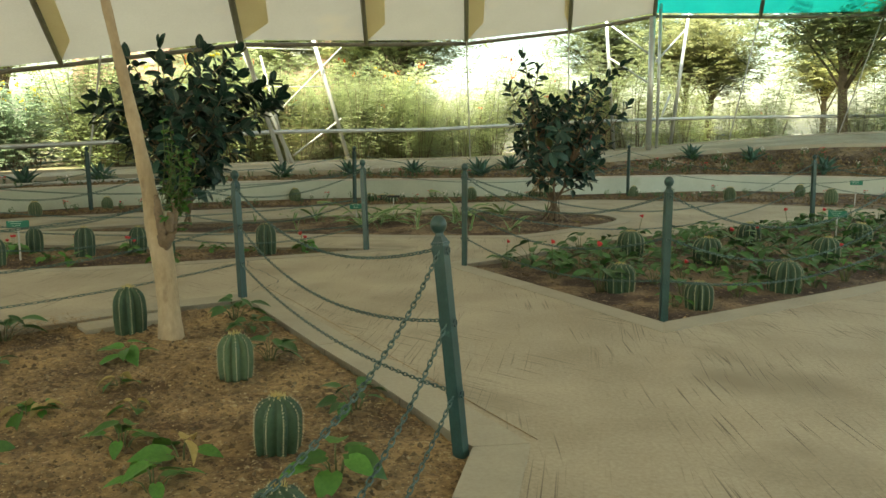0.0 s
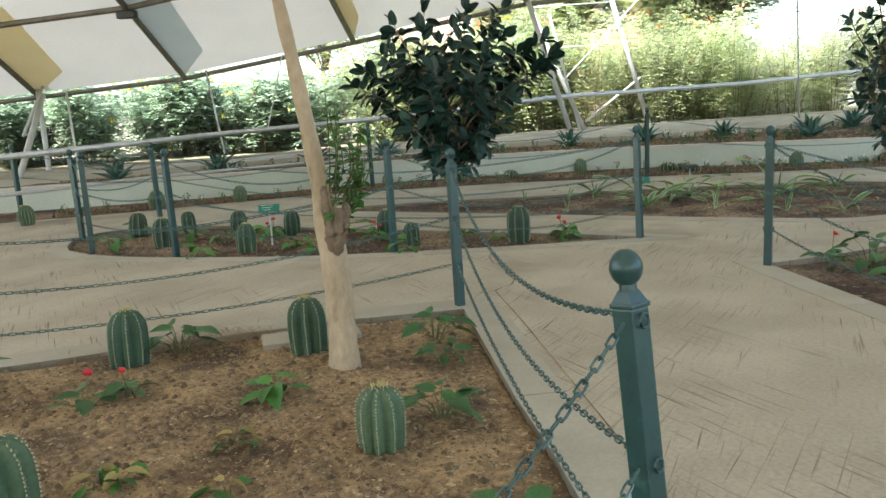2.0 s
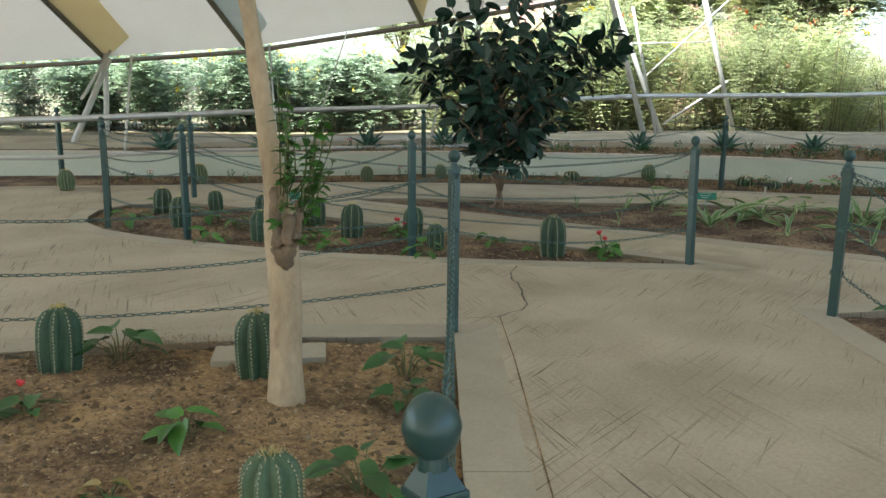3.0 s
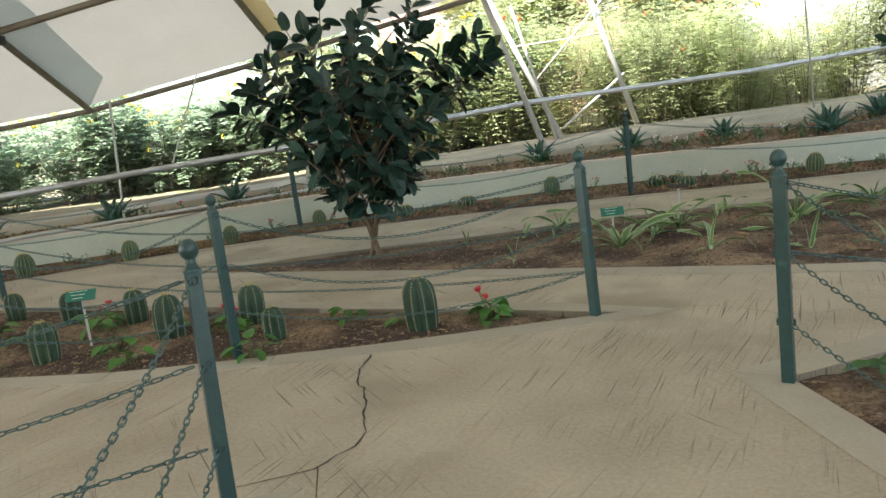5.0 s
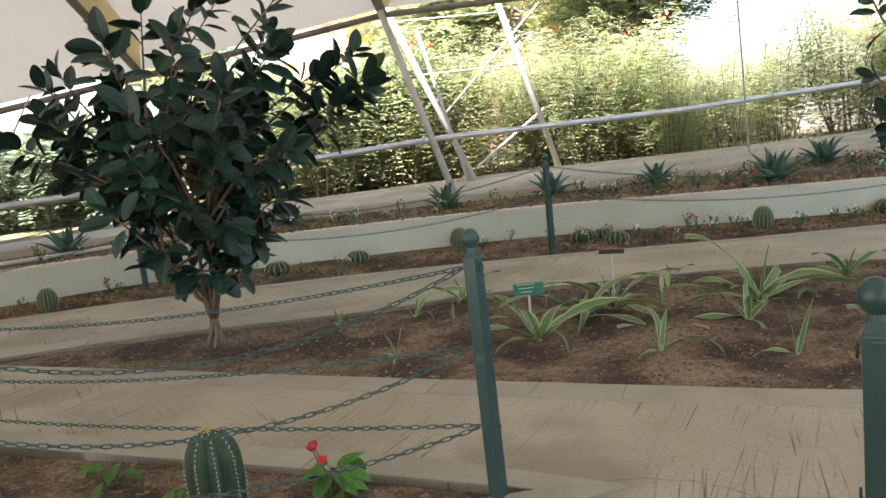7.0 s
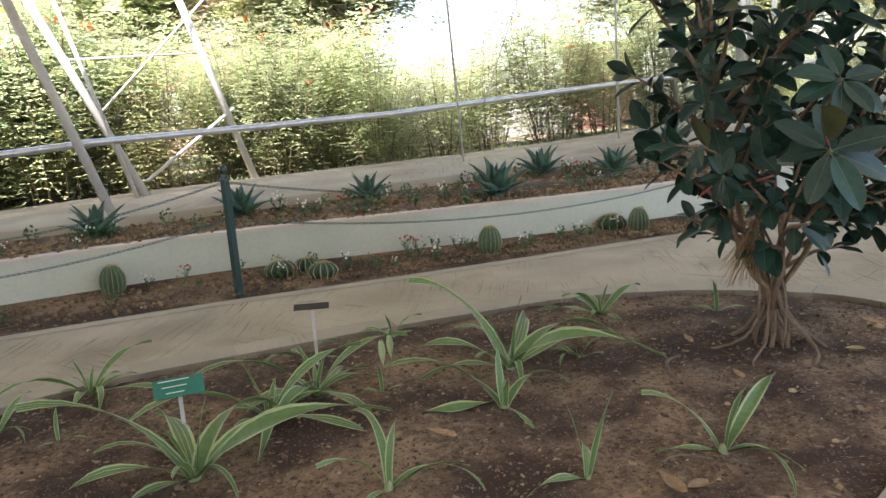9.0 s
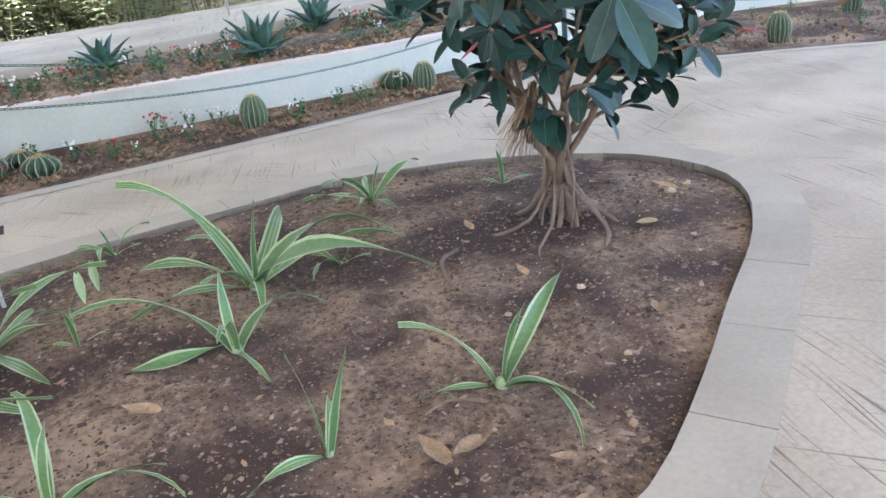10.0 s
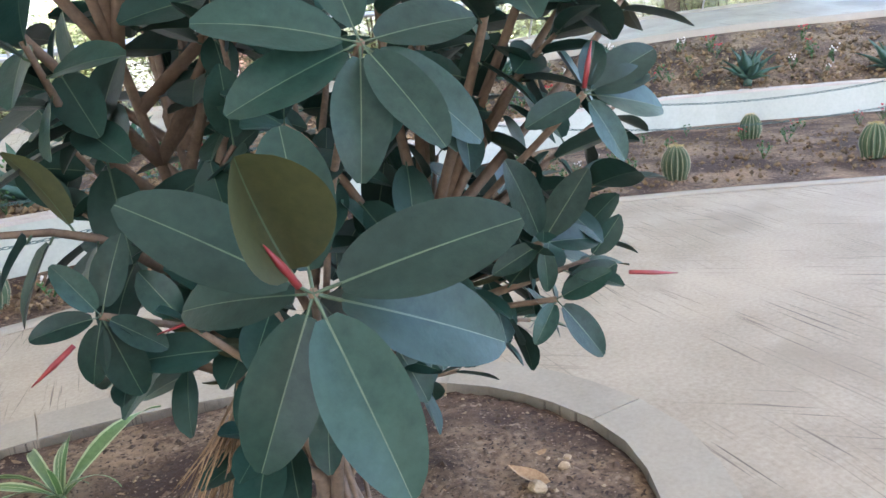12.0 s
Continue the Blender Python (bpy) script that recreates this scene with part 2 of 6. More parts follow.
# ---- helpers ----
def mesh_object(name, bm, mats, parent=None, label="", smooth=False):
    me = bpy.data.meshes.new(name)
    bm.to_mesh(me)
    bm.free()
    for m in (mats if isinstance(mats, (list, tuple)) else [mats]):
        me.materials.append(m)
    if smooth:
        me.polygons.foreach_set("use_smooth", [True] * len(me.polygons))
    ob = new(name, me)
    if parent:
        ob.parent = parent
    if label:
        ob["label"] = label
    return ob


def part(name, bm, mats, parent, label="", smooth=True):
    return mesh_object(name, bm, mats, parent, label, smooth)


def place_part(name, me, parent, m, label=""):
    """A further piece on a shared mesh."""
    ob = new(name, me)
    ob.parent = parent
    ob.matrix_local = m
    if label:
        ob["label"] = label
    return ob


def raw_mesh(name, verts, faces, mats, slots=None, smooth=True):
    me = bpy.data.meshes.new(name)
    me.from_pydata(verts, [], faces)
    for m in (mats if isinstance(mats, (list, tuple)) else [mats]):
        me.materials.append(m)
    if slots:
        me.polygons.foreach_set("material_index", slots)
    if smooth:
        me.polygons.foreach_set("use_smooth", [True] * len(me.polygons))
    me.update()
    return me


def box(bm, sx, sy, sz, m, bevel=0.0):
    r = bmesh.ops.create_cube(bm, size=1, matrix=m @ Matrix.Diagonal((sx, sy, sz, 1)))
    if bevel:
        es = list({e for v in r["verts"] for e in v.link_edges})
        bmesh.ops.bevel(bm, geom=es, offset=bevel, segments=2, affect="EDGES", profile=0.7)


def tube(bm, pts, radii, sides=8, closed_ends=True):
    pts = [Vector(p) for p in pts]
    if not isinstance(radii, (list, tuple)):
        radii = [radii] * len(pts)
    rings = []
    ref = Vector((0.13, 0.21, 1)).normalized()
    for i, p in enumerate(pts):
        d = (pts[min(i + 1, len(pts) - 1)] - pts[max(i - 1, 0)]).normalized()
        u = d.cross(ref if abs(d.dot(ref)) < 0.95 else Vector((1, 0, 0))).normalized()
        w = d.cross(u)
        rings.append([bm.verts.new(p + radii[i] * (math.cos(a) * u + math.sin(a) * w)) for a in (2 * math.pi * k / sides for k in range(sides))])
    for a, b in zip(rings, rings[1:]):
        for k in range(sides):
            bm.faces.new((a[k], a[(k + 1) % sides], b[(k + 1) % sides], b[k]))
    if closed_ends:
        bm.faces.new(rings[0][::-1]), bm.faces.new(rings[-1])


def lathe(bm, profile, sides=24, m=Matrix.Identity(4), lobes=None):
    """Profile of (radius, z). lobes(angle, k): a factor on the radius."""
    rings = []
    for k, (r, z) in enumerate(profile):
        ring = []
        for s in range(sides):
            a = 2 * math.pi * s / sides
            q = r * (lobes(a, k) if lobes else 1)
            ring.append(bm.verts.new(m @ Vector((q * math.cos(a), q * math.sin(a), z))))
        rings.append(ring)
    for a, b in zip(rings, rings[1:]):
        for s in range(sides):
            bm.faces.new((a[s], a[(s + 1) % sides], b[(s + 1) % sides], b[s]))
    bm.faces.new(rings[0][::-1]), bm.faces.new(rings[-1])


def spline(pts, step):
    """Points along a smooth curve through pts."""
    v = [Vector(p) for p in pts]
    v = [2 * v[0] - v[1]] + v + [2 * v[-1] - v[-2]]
    out = []
    for i in range(1, len(v) - 2):
        a, b, c, d = v[i - 1:i + 3]
        k = max(1, int((c - b).length / step))
        for j in range(k):
            t = j / k
            out.append(0.5 * (2 * b + (c - a) * t + (2 * a - 5 * b + 4 * c - d) * t * t + (3 * b - a - 3 * c + d) * t ** 3))
    return out + [v[-2]]


def inside(p, poly):
    x, y, hit = p[0], p[1], False
    for (x1, y1), (x2, y2) in zip(poly, poly[1:] + poly[:1]):
        if (y1 > y) != (y2 > y) and x < (x2 - x1) * (y - y1) / (y2 - y1) + x1:
            hit = not hit
    return hit


def edge_distance(p, poly):
    best = 9.0
    for (x1, y1), (x2, y2) in zip(poly, poly[1:] + poly[:1]):
        dx, dy = x2 - x1, y2 - y1
        t = min(1, max(0, ((p[0] - x1) * dx + (p[1] - y1) * dy) / (dx * dx + dy * dy + 1e-9)))
        best = min(best, math.hypot(p[0] - x1 - t * dx, p[1] - y1 - t * dy))
    return best


def empty(name, at=(0, 0, 0), turn=0.0, size=1.0):
    ob = new(name)
    ob.matrix_basis = Matrix.Translation(at) @ Matrix.Rotation(turn, 4, "Z") @ Matrix.Scale(size, 4)
    return ob


def at(x, y, z=0.0, turn=0.0, size=1.0, tilt=0.0, towards=0.0):
    return (Matrix.Translation((x, y, z)) @ Matrix.Rotation(towards, 4, "Z") @ Matrix.Rotation(tilt, 4, "X") @ Matrix.Rotation(turn, 4, "Z")
            @ Matrix.Scale(size, 4))


# ---- plan ----
BED_CACTI = [(0.31, 3.45), (-0.36, 4.58), (-0.72, 5.13), (-1.60, 6.57), (-2.33, 6.08), (-3.20, 5.28), (-4.05, 4.46), (-5.54, 3.40), (-8.4, 1.6), (-8.4, -3.7), (-1.0, -3.8), (-0.40, 0.10), (0.22, 2.95)]
BED_ISLAND = [(x, y) for x, y, z in spline([(-0.77, 9.55, 0), (-1.42, 9.20, 0), (-2.25, 8.76, 0), (-3.14, 8.36, 0), (-3.90, 8.05, 0), (-4.37, 7.93, 0), (-5.38, 7.73, 0), (-6.0, 7.66, 0), (-6.54, 7.68, 0),
                                            (-7.05, 7.84, 0), (-7.35, 8.07, 0), (-7.7, 8.45, 0), (-7.82, 8.95, 0), (-7.55, 9.4, 0), (-6.8, 9.62, 0), (-5.5, 9.67, 0), (-3.65, 9.63, 0), (-2.3, 9.61, 0),
                                            (-1.3, 9.58, 0), (-0.77, 9.56, 0)], 0.3)][:-1]
BED_FICUS = [(x, y) for x, y, z in spline([(-5.97, 11.06, 0), (-4.2, 11.0, 0), (-2.6, 10.93, 0), (-1.35, 10.89, 0), (0.2, 10.85, 0), (0.85, 10.88, 0), (1.18, 11.0, 0), (1.6, 11.39, 0), (2.0, 11.82, 0), (2.4, 12.23, 0),
                                           (2.63, 12.52, 0), (2.8, 12.78, 0), (2.92, 13.14, 0), (2.85, 13.53, 0), (2.55, 13.93, 0), (1.78, 14.30, 0), (0.9, 14.37, 0), (0.19, 14.17, 0), (-0.43, 13.98, 0),
                                           (-1.19, 13.69, 0), (-2.2, 13.27, 0), (-3.0, 12.72, 0), (-4.79, 11.89, 0), (-5.95, 11.10, 0)], 0.15)][:-1]
BED_HERBS = [(0.30, 8.44), (1.21, 6.93), (1.82, 5.87), (3.17, 6.76), (4.42, 7.60), (6.54, 9.05), (8.83, 10.6), (8.38, 13.04), (7.25, 13.49), (6.05, 12.97), (3.97, 11.69), (2.18, 10.34), (0.88, 8.98)]
FRONT = [(-13.4, 5.2), (-10.9, 8.9), (-9.0, 10.75), (-7.75, 12.1), (-6.55, 13.08), (-4.5, 14.22), (-2.2, 15.17), (-0.45, 15.70), (1.3, 16.3), (2.6, 16.75), (3.8, 16.85), (4.8, 16.55), (5.95, 16.15), (7.3, 15.55), (9.2, 14.6), (13.4, 12.4)]
WALL = [(-14.6, 6.6), (-11.6, 9.9), (-9.7, 11.35), (-8.0, 12.75), (-6.6, 14.2), (-4.6, 15.4), (-2.4, 16.45), (-0.6, 16.83), (0.7, 17.1), (2.1, 17.45), (4.3, 18.3), (6.0, 18.95), (8.0, 19.0), (9.85, 18.3), (11.4, 17.6), (15.2, 15.9)]
KERB = [(-15.4, 7.1, 0.46), (-12.4, 10.6, 0.50), (-10.6, 12.3, 0.52), (-9.0, 13.8, 0.54), (-7.3, 15.6, 0.56), (-5.1, 16.95, 0.56), (-2.65, 17.9, 0.58), (-0.55, 18.6, 0.63), (0.9, 19.3, 0.65),
        (2.45, 20.0, 0.70), (4.5, 20.9, 0.80), (6.35, 21.2, 0.95), (8.2, 21.3, 1.08), (10.2, 20.8, 1.20), (12.8, 19.8, 1.25), (16.7, 18.2, 1.33)]
OUTER = [(-16.6, 7.7, 0.48), (-13.4, 11.3, 0.52), (-11.5, 13.3, 0.54), (-9.75, 14.8, 0.56), (-7.9, 16.7, 0.60), (-5.9, 18.2, 0.63), (-4.0, 19.4, 0.68), (-0.65, 21.0, 0.72), (1.4, 22.0, 0.75),
         (3.8, 22.8, 0.86), (6.0, 23.4, 1.02), (8.4, 23.6, 1.22), (10.4, 23.1, 1.38), (12.4, 22.1, 1.50), (14.7, 21.2, 1.55), (18.2, 19.6, 1.60)]
WALL_TOP = 0.45


# ---- pavement ----
def slab(name, outline, holes, top, thick, mat):
    bm = bmesh.new()
    edges = []
    for loop in [outline] + holes:
        vs = [bm.verts.new((x, y, top)) for x, y in loop]
        edges += [bm.edges.new((a, b)) for a, b in zip(vs, vs[1:] + vs[:1])]
    bmesh.ops.triangle_fill(bm, use_beauty=True, use_dissolve=False, edges=edges)
    for f in list(bm.faces):
        c = f.calc_center_median()
        if any(inside(c, h) for h in holes) or not inside(c, outline):
            bm.faces.remove(f)
    r = bmesh.ops.extrude_face_region(bm, geom=list(bm.faces))
    bmesh.ops.translate(bm, verts=[v for v in r["geom"] if isinstance(v, bmesh.types.BMVert)], vec=(0, 0, -thick))
    bmesh.ops.recalc_face_normals(bm, faces=list(bm.faces))
    return mesh_object(name, bm, mat)


OUTLINE = FRONT + [(17.0, 9.0), (17.0, -14.0), (-18.0, -14.0), (-18.0, 2.0)]
pavement = slab("pavement", OUTLINE, [BED_CACTI, BED_ISLAND, BED_FICUS, BED_HERBS], 0.0, 0.09, M_concrete)
tagged(pavement, "broom-finished beige concrete footpath with dark scratches", "pavement", kind="structure")


def crack(pts, width):
    bm = bmesh.new()
    rng = random.Random(5)
    line = []
    for p in spline([(x, y, 0) for x, y in pts], 0.05):
        line.append(p + Vector((rng.uniform(-0.012, 0.012), rng.uniform(-0.012, 0.012), 0.0025)))
    rows = []
    for i, p in enumerate(line):
        d = (line[min(i + 1, len(line) - 1)] - line[max(0, i - 1)]).normalized()
        side = Vector((-d.y, d.x, 0)) * width * rng.uniform(0.4, 1.1) / 2
        rows.append((bm.verts.new(p + side), bm.verts.new(p - side)))
    for a, b in zip(rows, rows[1:]):
        bm.faces.new((a[0], a[1], b[1], b[0]))
    ob = mesh_object("crack", bm, M_dark, pavement)
    ob["label"] = "dark jagged crack"


crack([(-2.15, 8.72), (-2.14, 8.52), (-2.01, 8.17), (-1.85, 7.97), (-1.60, 7.57), (-1.53, 7.40), (-1.57, 7.11)], 0.013)
crack([(2.96, 14.14), (3.49, 14.55), (3.81, 14.81)], 0.007)
crack([(-0.79, 9.60), (-0.20, 9.72), (0.30, 9.54), (0.87, 9.76)], 0.004)


def joint(a, b, width=0.007):
    """A straight grooved joint in the slab, a dark gap with soft edges."""
    bm = bmesh.new()
    d = (Vector(b) - Vector(a)).normalized()
    n = Vector((-d.y, d.x)) * width / 2
    bm.faces.new([bm.verts.new((p[0] + q * n.x, p[1] + q * n.y, 0.0025)) for p, q in ((a, 1), (a, -1), (b, -1), (b, 1))])
    ob = mesh_object("expansion_joint", bm, M_soil, pavement)
    ob["label"] = "dirt-filled straight joint"


joint((-1.87, 6.85), (-1.57, 7.11))
joint((-1.57, 7.11), (-1.14, 6.44))
joint((-1.14, 6.44), (0.62, 3.55))


def kerb(poly, width, piece, name_label, seed, first=0, last=None):
    """A flush band of cast kerb pieces along the outside of a bed."""
    base = tagged(empty("kerb"), name_label, "kerb", kind="structure")
    pts = [Vector((x, y, 0)) for x, y in poly]
    area = sum(a.x * b.y - b.x * a.y for a, b in zip(pts, pts[1:] + pts[:1]))
    n = len(pts)
    out = []
    for i, p in enumerate(pts):
        d1, d2 = (p - pts[i - 1]).normalized(), (pts[(i + 1) % n] - p).normalized()
        n1, n2 = Vector((d1.y, -d1.x, 0)), Vector((d2.y, -d2.x, 0))
        m = (n1 + n2).normalized()
        k = width / max(0.5, m.dot(n1))
        out.append(p + m * k * (1 if area > 0 else -1))
    rng = random.Random(seed)
    run, cur = 0.0, [0]
    for i in range(n):
        cur.append(i + 1)
        run += (pts[(i + 1) % n] - pts[i]).length
        if run > piece * rng.uniform(0.8, 1.2) or i == n - 1:
            bm = bmesh.new()
            top, low = [], []
            for k, j in enumerate(cur):
                a, b = pts[j % n], out[j % n]
                if k in (0, len(cur) - 1):
                    q = cur[1] if k == 0 else cur[-2]
                    g = 0.003 / max(0.05, (pts[q % n] - a).length)
                    a, b = a.lerp(pts[q % n], g), b.lerp(out[q % n], g)
                z = 0.006 + rng.uniform(-0.001, 0.001)
                top.append((bm.verts.new((a.x, a.y, z)), bm.verts.new((b.x, b.y, z))))
                low.append((bm.verts.new((a.x, a.y, -0.1)), bm.verts.new((b.x, b.y, -0.02))))
            for (a, b), (c, d), (e, f), (g, h) in zip(top, top[1:], low, low[1:]):
                bm.faces.new((a, b, d, c)), bm.faces.new((a, c, g, e)), bm.faces.new((b, f, h, d))
            bm.faces.new((top[0][0], low[0][0], low[0][1], top[0][1])), bm.faces.new((top[-1][0], top[-1][1], low[-1][1], low[-1][0]))
            bmesh.ops.recalc_face_normals(bm, faces=list(bm.faces))
            mesh_object("kerb_stone", bm, M_kerb, base)
            run, cur = 0.0, [i + 1]
    return base


def densify(poly, step):
    out = []
    for (x1, y1), (x2, y2) in zip(poly, poly[1:] + poly[:1]):
        k = max(1, round(math.hypot(x2 - x1, y2 - y1) / step))
        out += [(x1 + (x2 - x1) * j / k, y1 + (y2 - y1) * j / k) for j in range(k)]
    return out


kerb(densify(BED_CACTI, 0.5), 0.26, 1.4, "flush pale concrete kerb round the cactus bed", 1)
kerb(BED_ISLAND, 0.2, 1.0, "flush pale concrete kerb round the island bed", 2)
kerb(BED_FICUS, 0.25, 0.55, "flush pale concrete kerb round the rubber tree bed", 3)
kerb(densify(BED_HERBS, 0.5), 0.22, 1.2, "flush pale concrete kerb round the herb bed", 4)


# ---- beds ----
def ground_height(x, y, deep, rough):
    n1 = noise.noise((x * 1.3, y * 1.3, 1.7)) * 0.6 + noise.noise((x * 5.1, y * 5.1, 3.1)) * 0.3 + noise.noise((x * 13, y * 13, 5.3)) * 0.34
    return deep + rough * n1


def soil_height(x, y, poly):
    d = edge_distance((x, y), poly)
    return ground_height(x, y, -0.030 + min(d, 0.9) * 0.03, 0.010 + 0.042 * min(1, d / 0.5))


def soil_bed(name, poly, cell, mat, label):
    xs, ys = [p[0] for p in poly], [p[1] for p in poly]
    x0, y0 = min(xs) - 0.1, min(ys) - 0.1
    nx, ny = int((max(xs) + 0.1 - x0) / cell) + 1, int((max(ys) + 0.1 - y0) / cell) + 1
    index, verts, faces = {}, [], []

    def vert(i, j):
        if (i, j) not in index:
            x, y = x0 + i * cell, y0 + j * cell
            index[i, j] = len(verts)
            verts.append((x, y, soil_height(x, y, poly) if inside((x, y), poly) else -0.05))
        return index[i, j]
    for i in range(nx):
        for j in range(ny):
            c = (x0 + (i + 0.5) * cell, y0 + (j + 0.5) * cell)
            if inside(c, poly) or edge_distance(c, poly) < cell:
                faces.append((vert(i, j), vert(i + 1, j), vert(i + 1, j + 1), vert(i, j + 1)))
    ob = new(name, raw_mesh(name, verts, faces, mat))
    return tagged(ob, label, "soil", kind="structure")


soil_bed("flower_bed", BED_CACTI, 0.05, M_soil, "dry light brown soil of the cactus bed with dark patches")
soil_bed("flower_bed", BED_ISLAND, 0.06, M_soil_red, "reddish brown soil of the narrow island bed")
soil_bed("flower_bed", BED_FICUS, 0.05, M_soil_red, "dark reddish soil under the rubber trees")
soil_bed("flower_bed", BED_HERBS, 0.08, M_soil_red, "dark soil of the crowded herb bed")


def strip(name, rows, mat, label, category, wobble=0.0, kind="structure"):
    """A sheet lofted through lines of equal length, each a list of points."""
    verts, faces = [], []
    fine = [spline(r, 0.35) if len(r) > 1 else r for r in rows]
    n = min(len(r) for r in fine)
    fine = [[r[int(i * (len(r) - 1) / (n - 1))] for i in range(n)] for r in fine]
    levels = []
    for a, b in zip(fine, fine[1:]):
        k = 5 if wobble else 1
        for j in range(k):
            levels.append([p.lerp(q, j / k) for p, q in zip(a, b)])
    levels.append(fine[-1])
    for li, row in enumerate(levels):
        for p in row:
            w = wobble * (noise.noise(p * 2.1) + 0.5 * noise.noise(p * 6)) if wobble and 0 < li < len(levels) - 1 else 0
            verts.append((p.x, p.y, p.z + w))
    for i in range(len(levels) - 1):
        for j in range(n - 1):
            faces.append((i * n + j, i * n + j + 1, (i + 1) * n + j + 1, (i + 1) * n + j))
    ob = new(name, raw_mesh(name, verts, faces, mat))
    return tagged(ob, label, category, kind=kind)


def lift(line, z):
    return [(p[0], p[1], z) for p in line]


def offset(line, d):
    v = [Vector((p[0], p[1], 0)) for p in line]
    out = []
    for i, p in enumerate(v):
        t = (v[min(i + 1, len(v) - 1)] - v[max(0, i - 1)]).normalized()
        out.append((p.x - t.y * d, p.y + t.x * d))
    return out


strip("flower_bed", [lift(offset(FRONT, -0.05), -0.02), lift(FRONT, -0.015), lift(offset(WALL, 0.02), 0.05)], M_soil_red,
      "narrow reddish soil border below the green retaining wall", "soil", 0.025)
strip("kerb", [lift(offset(FRONT, -0.16), 0.004), lift(offset(FRONT, -0.158), 0.008), lift(FRONT, 0.008), lift(offset(FRONT, 0.003), -0.05)], M_kerb,
      "pale concrete edging of the narrow wall border", "kerb")


def wall_band(line, low, high, thick, mat, name, label):
    bm = bmesh.new()
    a = spline(lift(line, 0), 0.4)
    flat = [(p.x, p.y) for p in a]
    b = offset(flat, thick)
    rings = []
    for (x, y), (u, v) in zip(flat, b):
        rings.append([bm.verts.new((x, y, low)), bm.verts.new((x, y, high)), bm.verts.new((u, v, high)), bm.verts.new((u, v, low))])
    for r, s in zip(rings, rings[1:]):
        for k in range(4):
            bm.faces.new((r[k], s[k], s[(k + 1) % 4], r[(k + 1) % 4]))
    bm.faces.new(rings[0]), bm.faces.new(rings[-1][::-1])
    bmesh.ops.recalc_face_normals(bm, faces=list(bm.faces))
    return tagged(mesh_object(name, bm, mat), label, "wall", kind="structure")


retaining = wall_band(WALL, -0.15, WALL_TOP - 0.03, 0.16, M_wall, "wall_north", "low pale green rendered retaining wall")
wall_band(offset(WALL, -0.012), WALL_TOP - 0.03, WALL_TOP, 0.19, M_coping, "coping", "weathered pale cement coping on the retaining wall")
K2 = [(x, y) for x, y, z in KERB]
strip("flower_bed", [lift(offset(WALL, 0.16), WALL_TOP - 0.02), [(x, y, z - 0.10) for x, y, z in KERB]], M_soil_red,
      "reddish soil terrace planted with agaves above the wall", "soil", 0.05)
strip("kerb", [[(x, y, z - 0.14) for x, y, z in KERB], [(x, y + 0.002, z + 0.002) for x, y, z in KERB], [(x - 0.04, y + 0.13, z + 0.004) for x, y, z in KERB]], M_kerb,
      "raised pale kerb along the upper footpath", "kerb")
strip("pavement", [[(x - 0.03, y + 0.10, z) for x, y, z in KERB], OUTER], M_concrete, "pale concrete upper footpath along the hedge", "pavement")
strip("kerb", [[(x, y, z - 0.02) for x, y, z in OUTER], [(x, y + 0.005, z + 0.05) for x, y, z in OUTER], [(x, y + 0.1, z + 0.05) for x, y, z in OUTER], [(x, y + 0.11, z - 0.05) for x, y, z in OUTER]],
      M_kerb, "thin outer edging beside the hedge", "kerb")

# the land outside, one sheet from the tent's edge to the horizon
rim = [(x, y + 0.03, z - 0.02) for x, y, z in OUTER] + [(24, 14, 0.9), (26, 2, 0.2), (24, -16, -0.1), (0, -22, -0.1), (-24, -16, -0.1), (-24, -4, 0.1), (-18.5, 3, 0.3)]
verts, faces = [], []
N = len(rim)
for k in (1.0, 1.12, 1.4, 2.2, 5, 20, 90):
    for x, y, z in rim:
        cx, cy = x, y - 2
        far = min(1, (k - 1) / 1.2)
        zz = z * (1 - far) + (0.5 if y > 5 else 0.0) * far if k < 5 else 0.3
        verts.append((cx * k, cy * k + 2, zz + (0.08 * noise.noise((cx * k * 0.4, cy * k * 0.4, 0)) if 1 < k < 5 else 0)))
for r in range(6):
    for i in range(N):
        faces.append((r * N + i, r * N + (i + 1) % N, (r + 1) * N + (i + 1) % N, (r + 1) * N + i))
ground = new("ground", raw_mesh("ground", verts, faces, M_ground))
tagged(ground, "dry grassy sandy ground outside the tent", "ground", kind="structure")
base_ground = new("ground", raw_mesh("ground", [(-40, -40, -0.35), (40, -40, -0.35), (40, 30, -0.35), (-40, 30, -0.35)], [(0, 1, 2, 3)], M_ground))
tagged(base_ground, "packed earth below the beds and paths", "ground", kind="structure")

# ---- tent roof ----
EAVE = [(-22.16, 9.79, 1.73), (-19.36, 10.79, 1.83), (-16.46, 11.89, 1.93), (-14.24, 13.42, 2.13), (-11.43, 14.79, 2.36), (-8.12, 16.34, 2.91), (-4.78, 17.97, 3.52), (-2.10, 19.56, 3.70), (0.39, 20.81, 3.86), (3.23, 21.85, 4.30), (5.77, 22.84, 4.85), (8.55, 22.25, 4.75), (11.76, 21.88, 4.75), (14.96, 20.88, 4.75), (18.96, 19.38, 4.75)]
RUNS = [0.0, 2.5, 5.2, 8.5, 12.5, 17.0]
RISE = [0.0, 1.15, 2.2, 3.3, 4.2, 4.7]


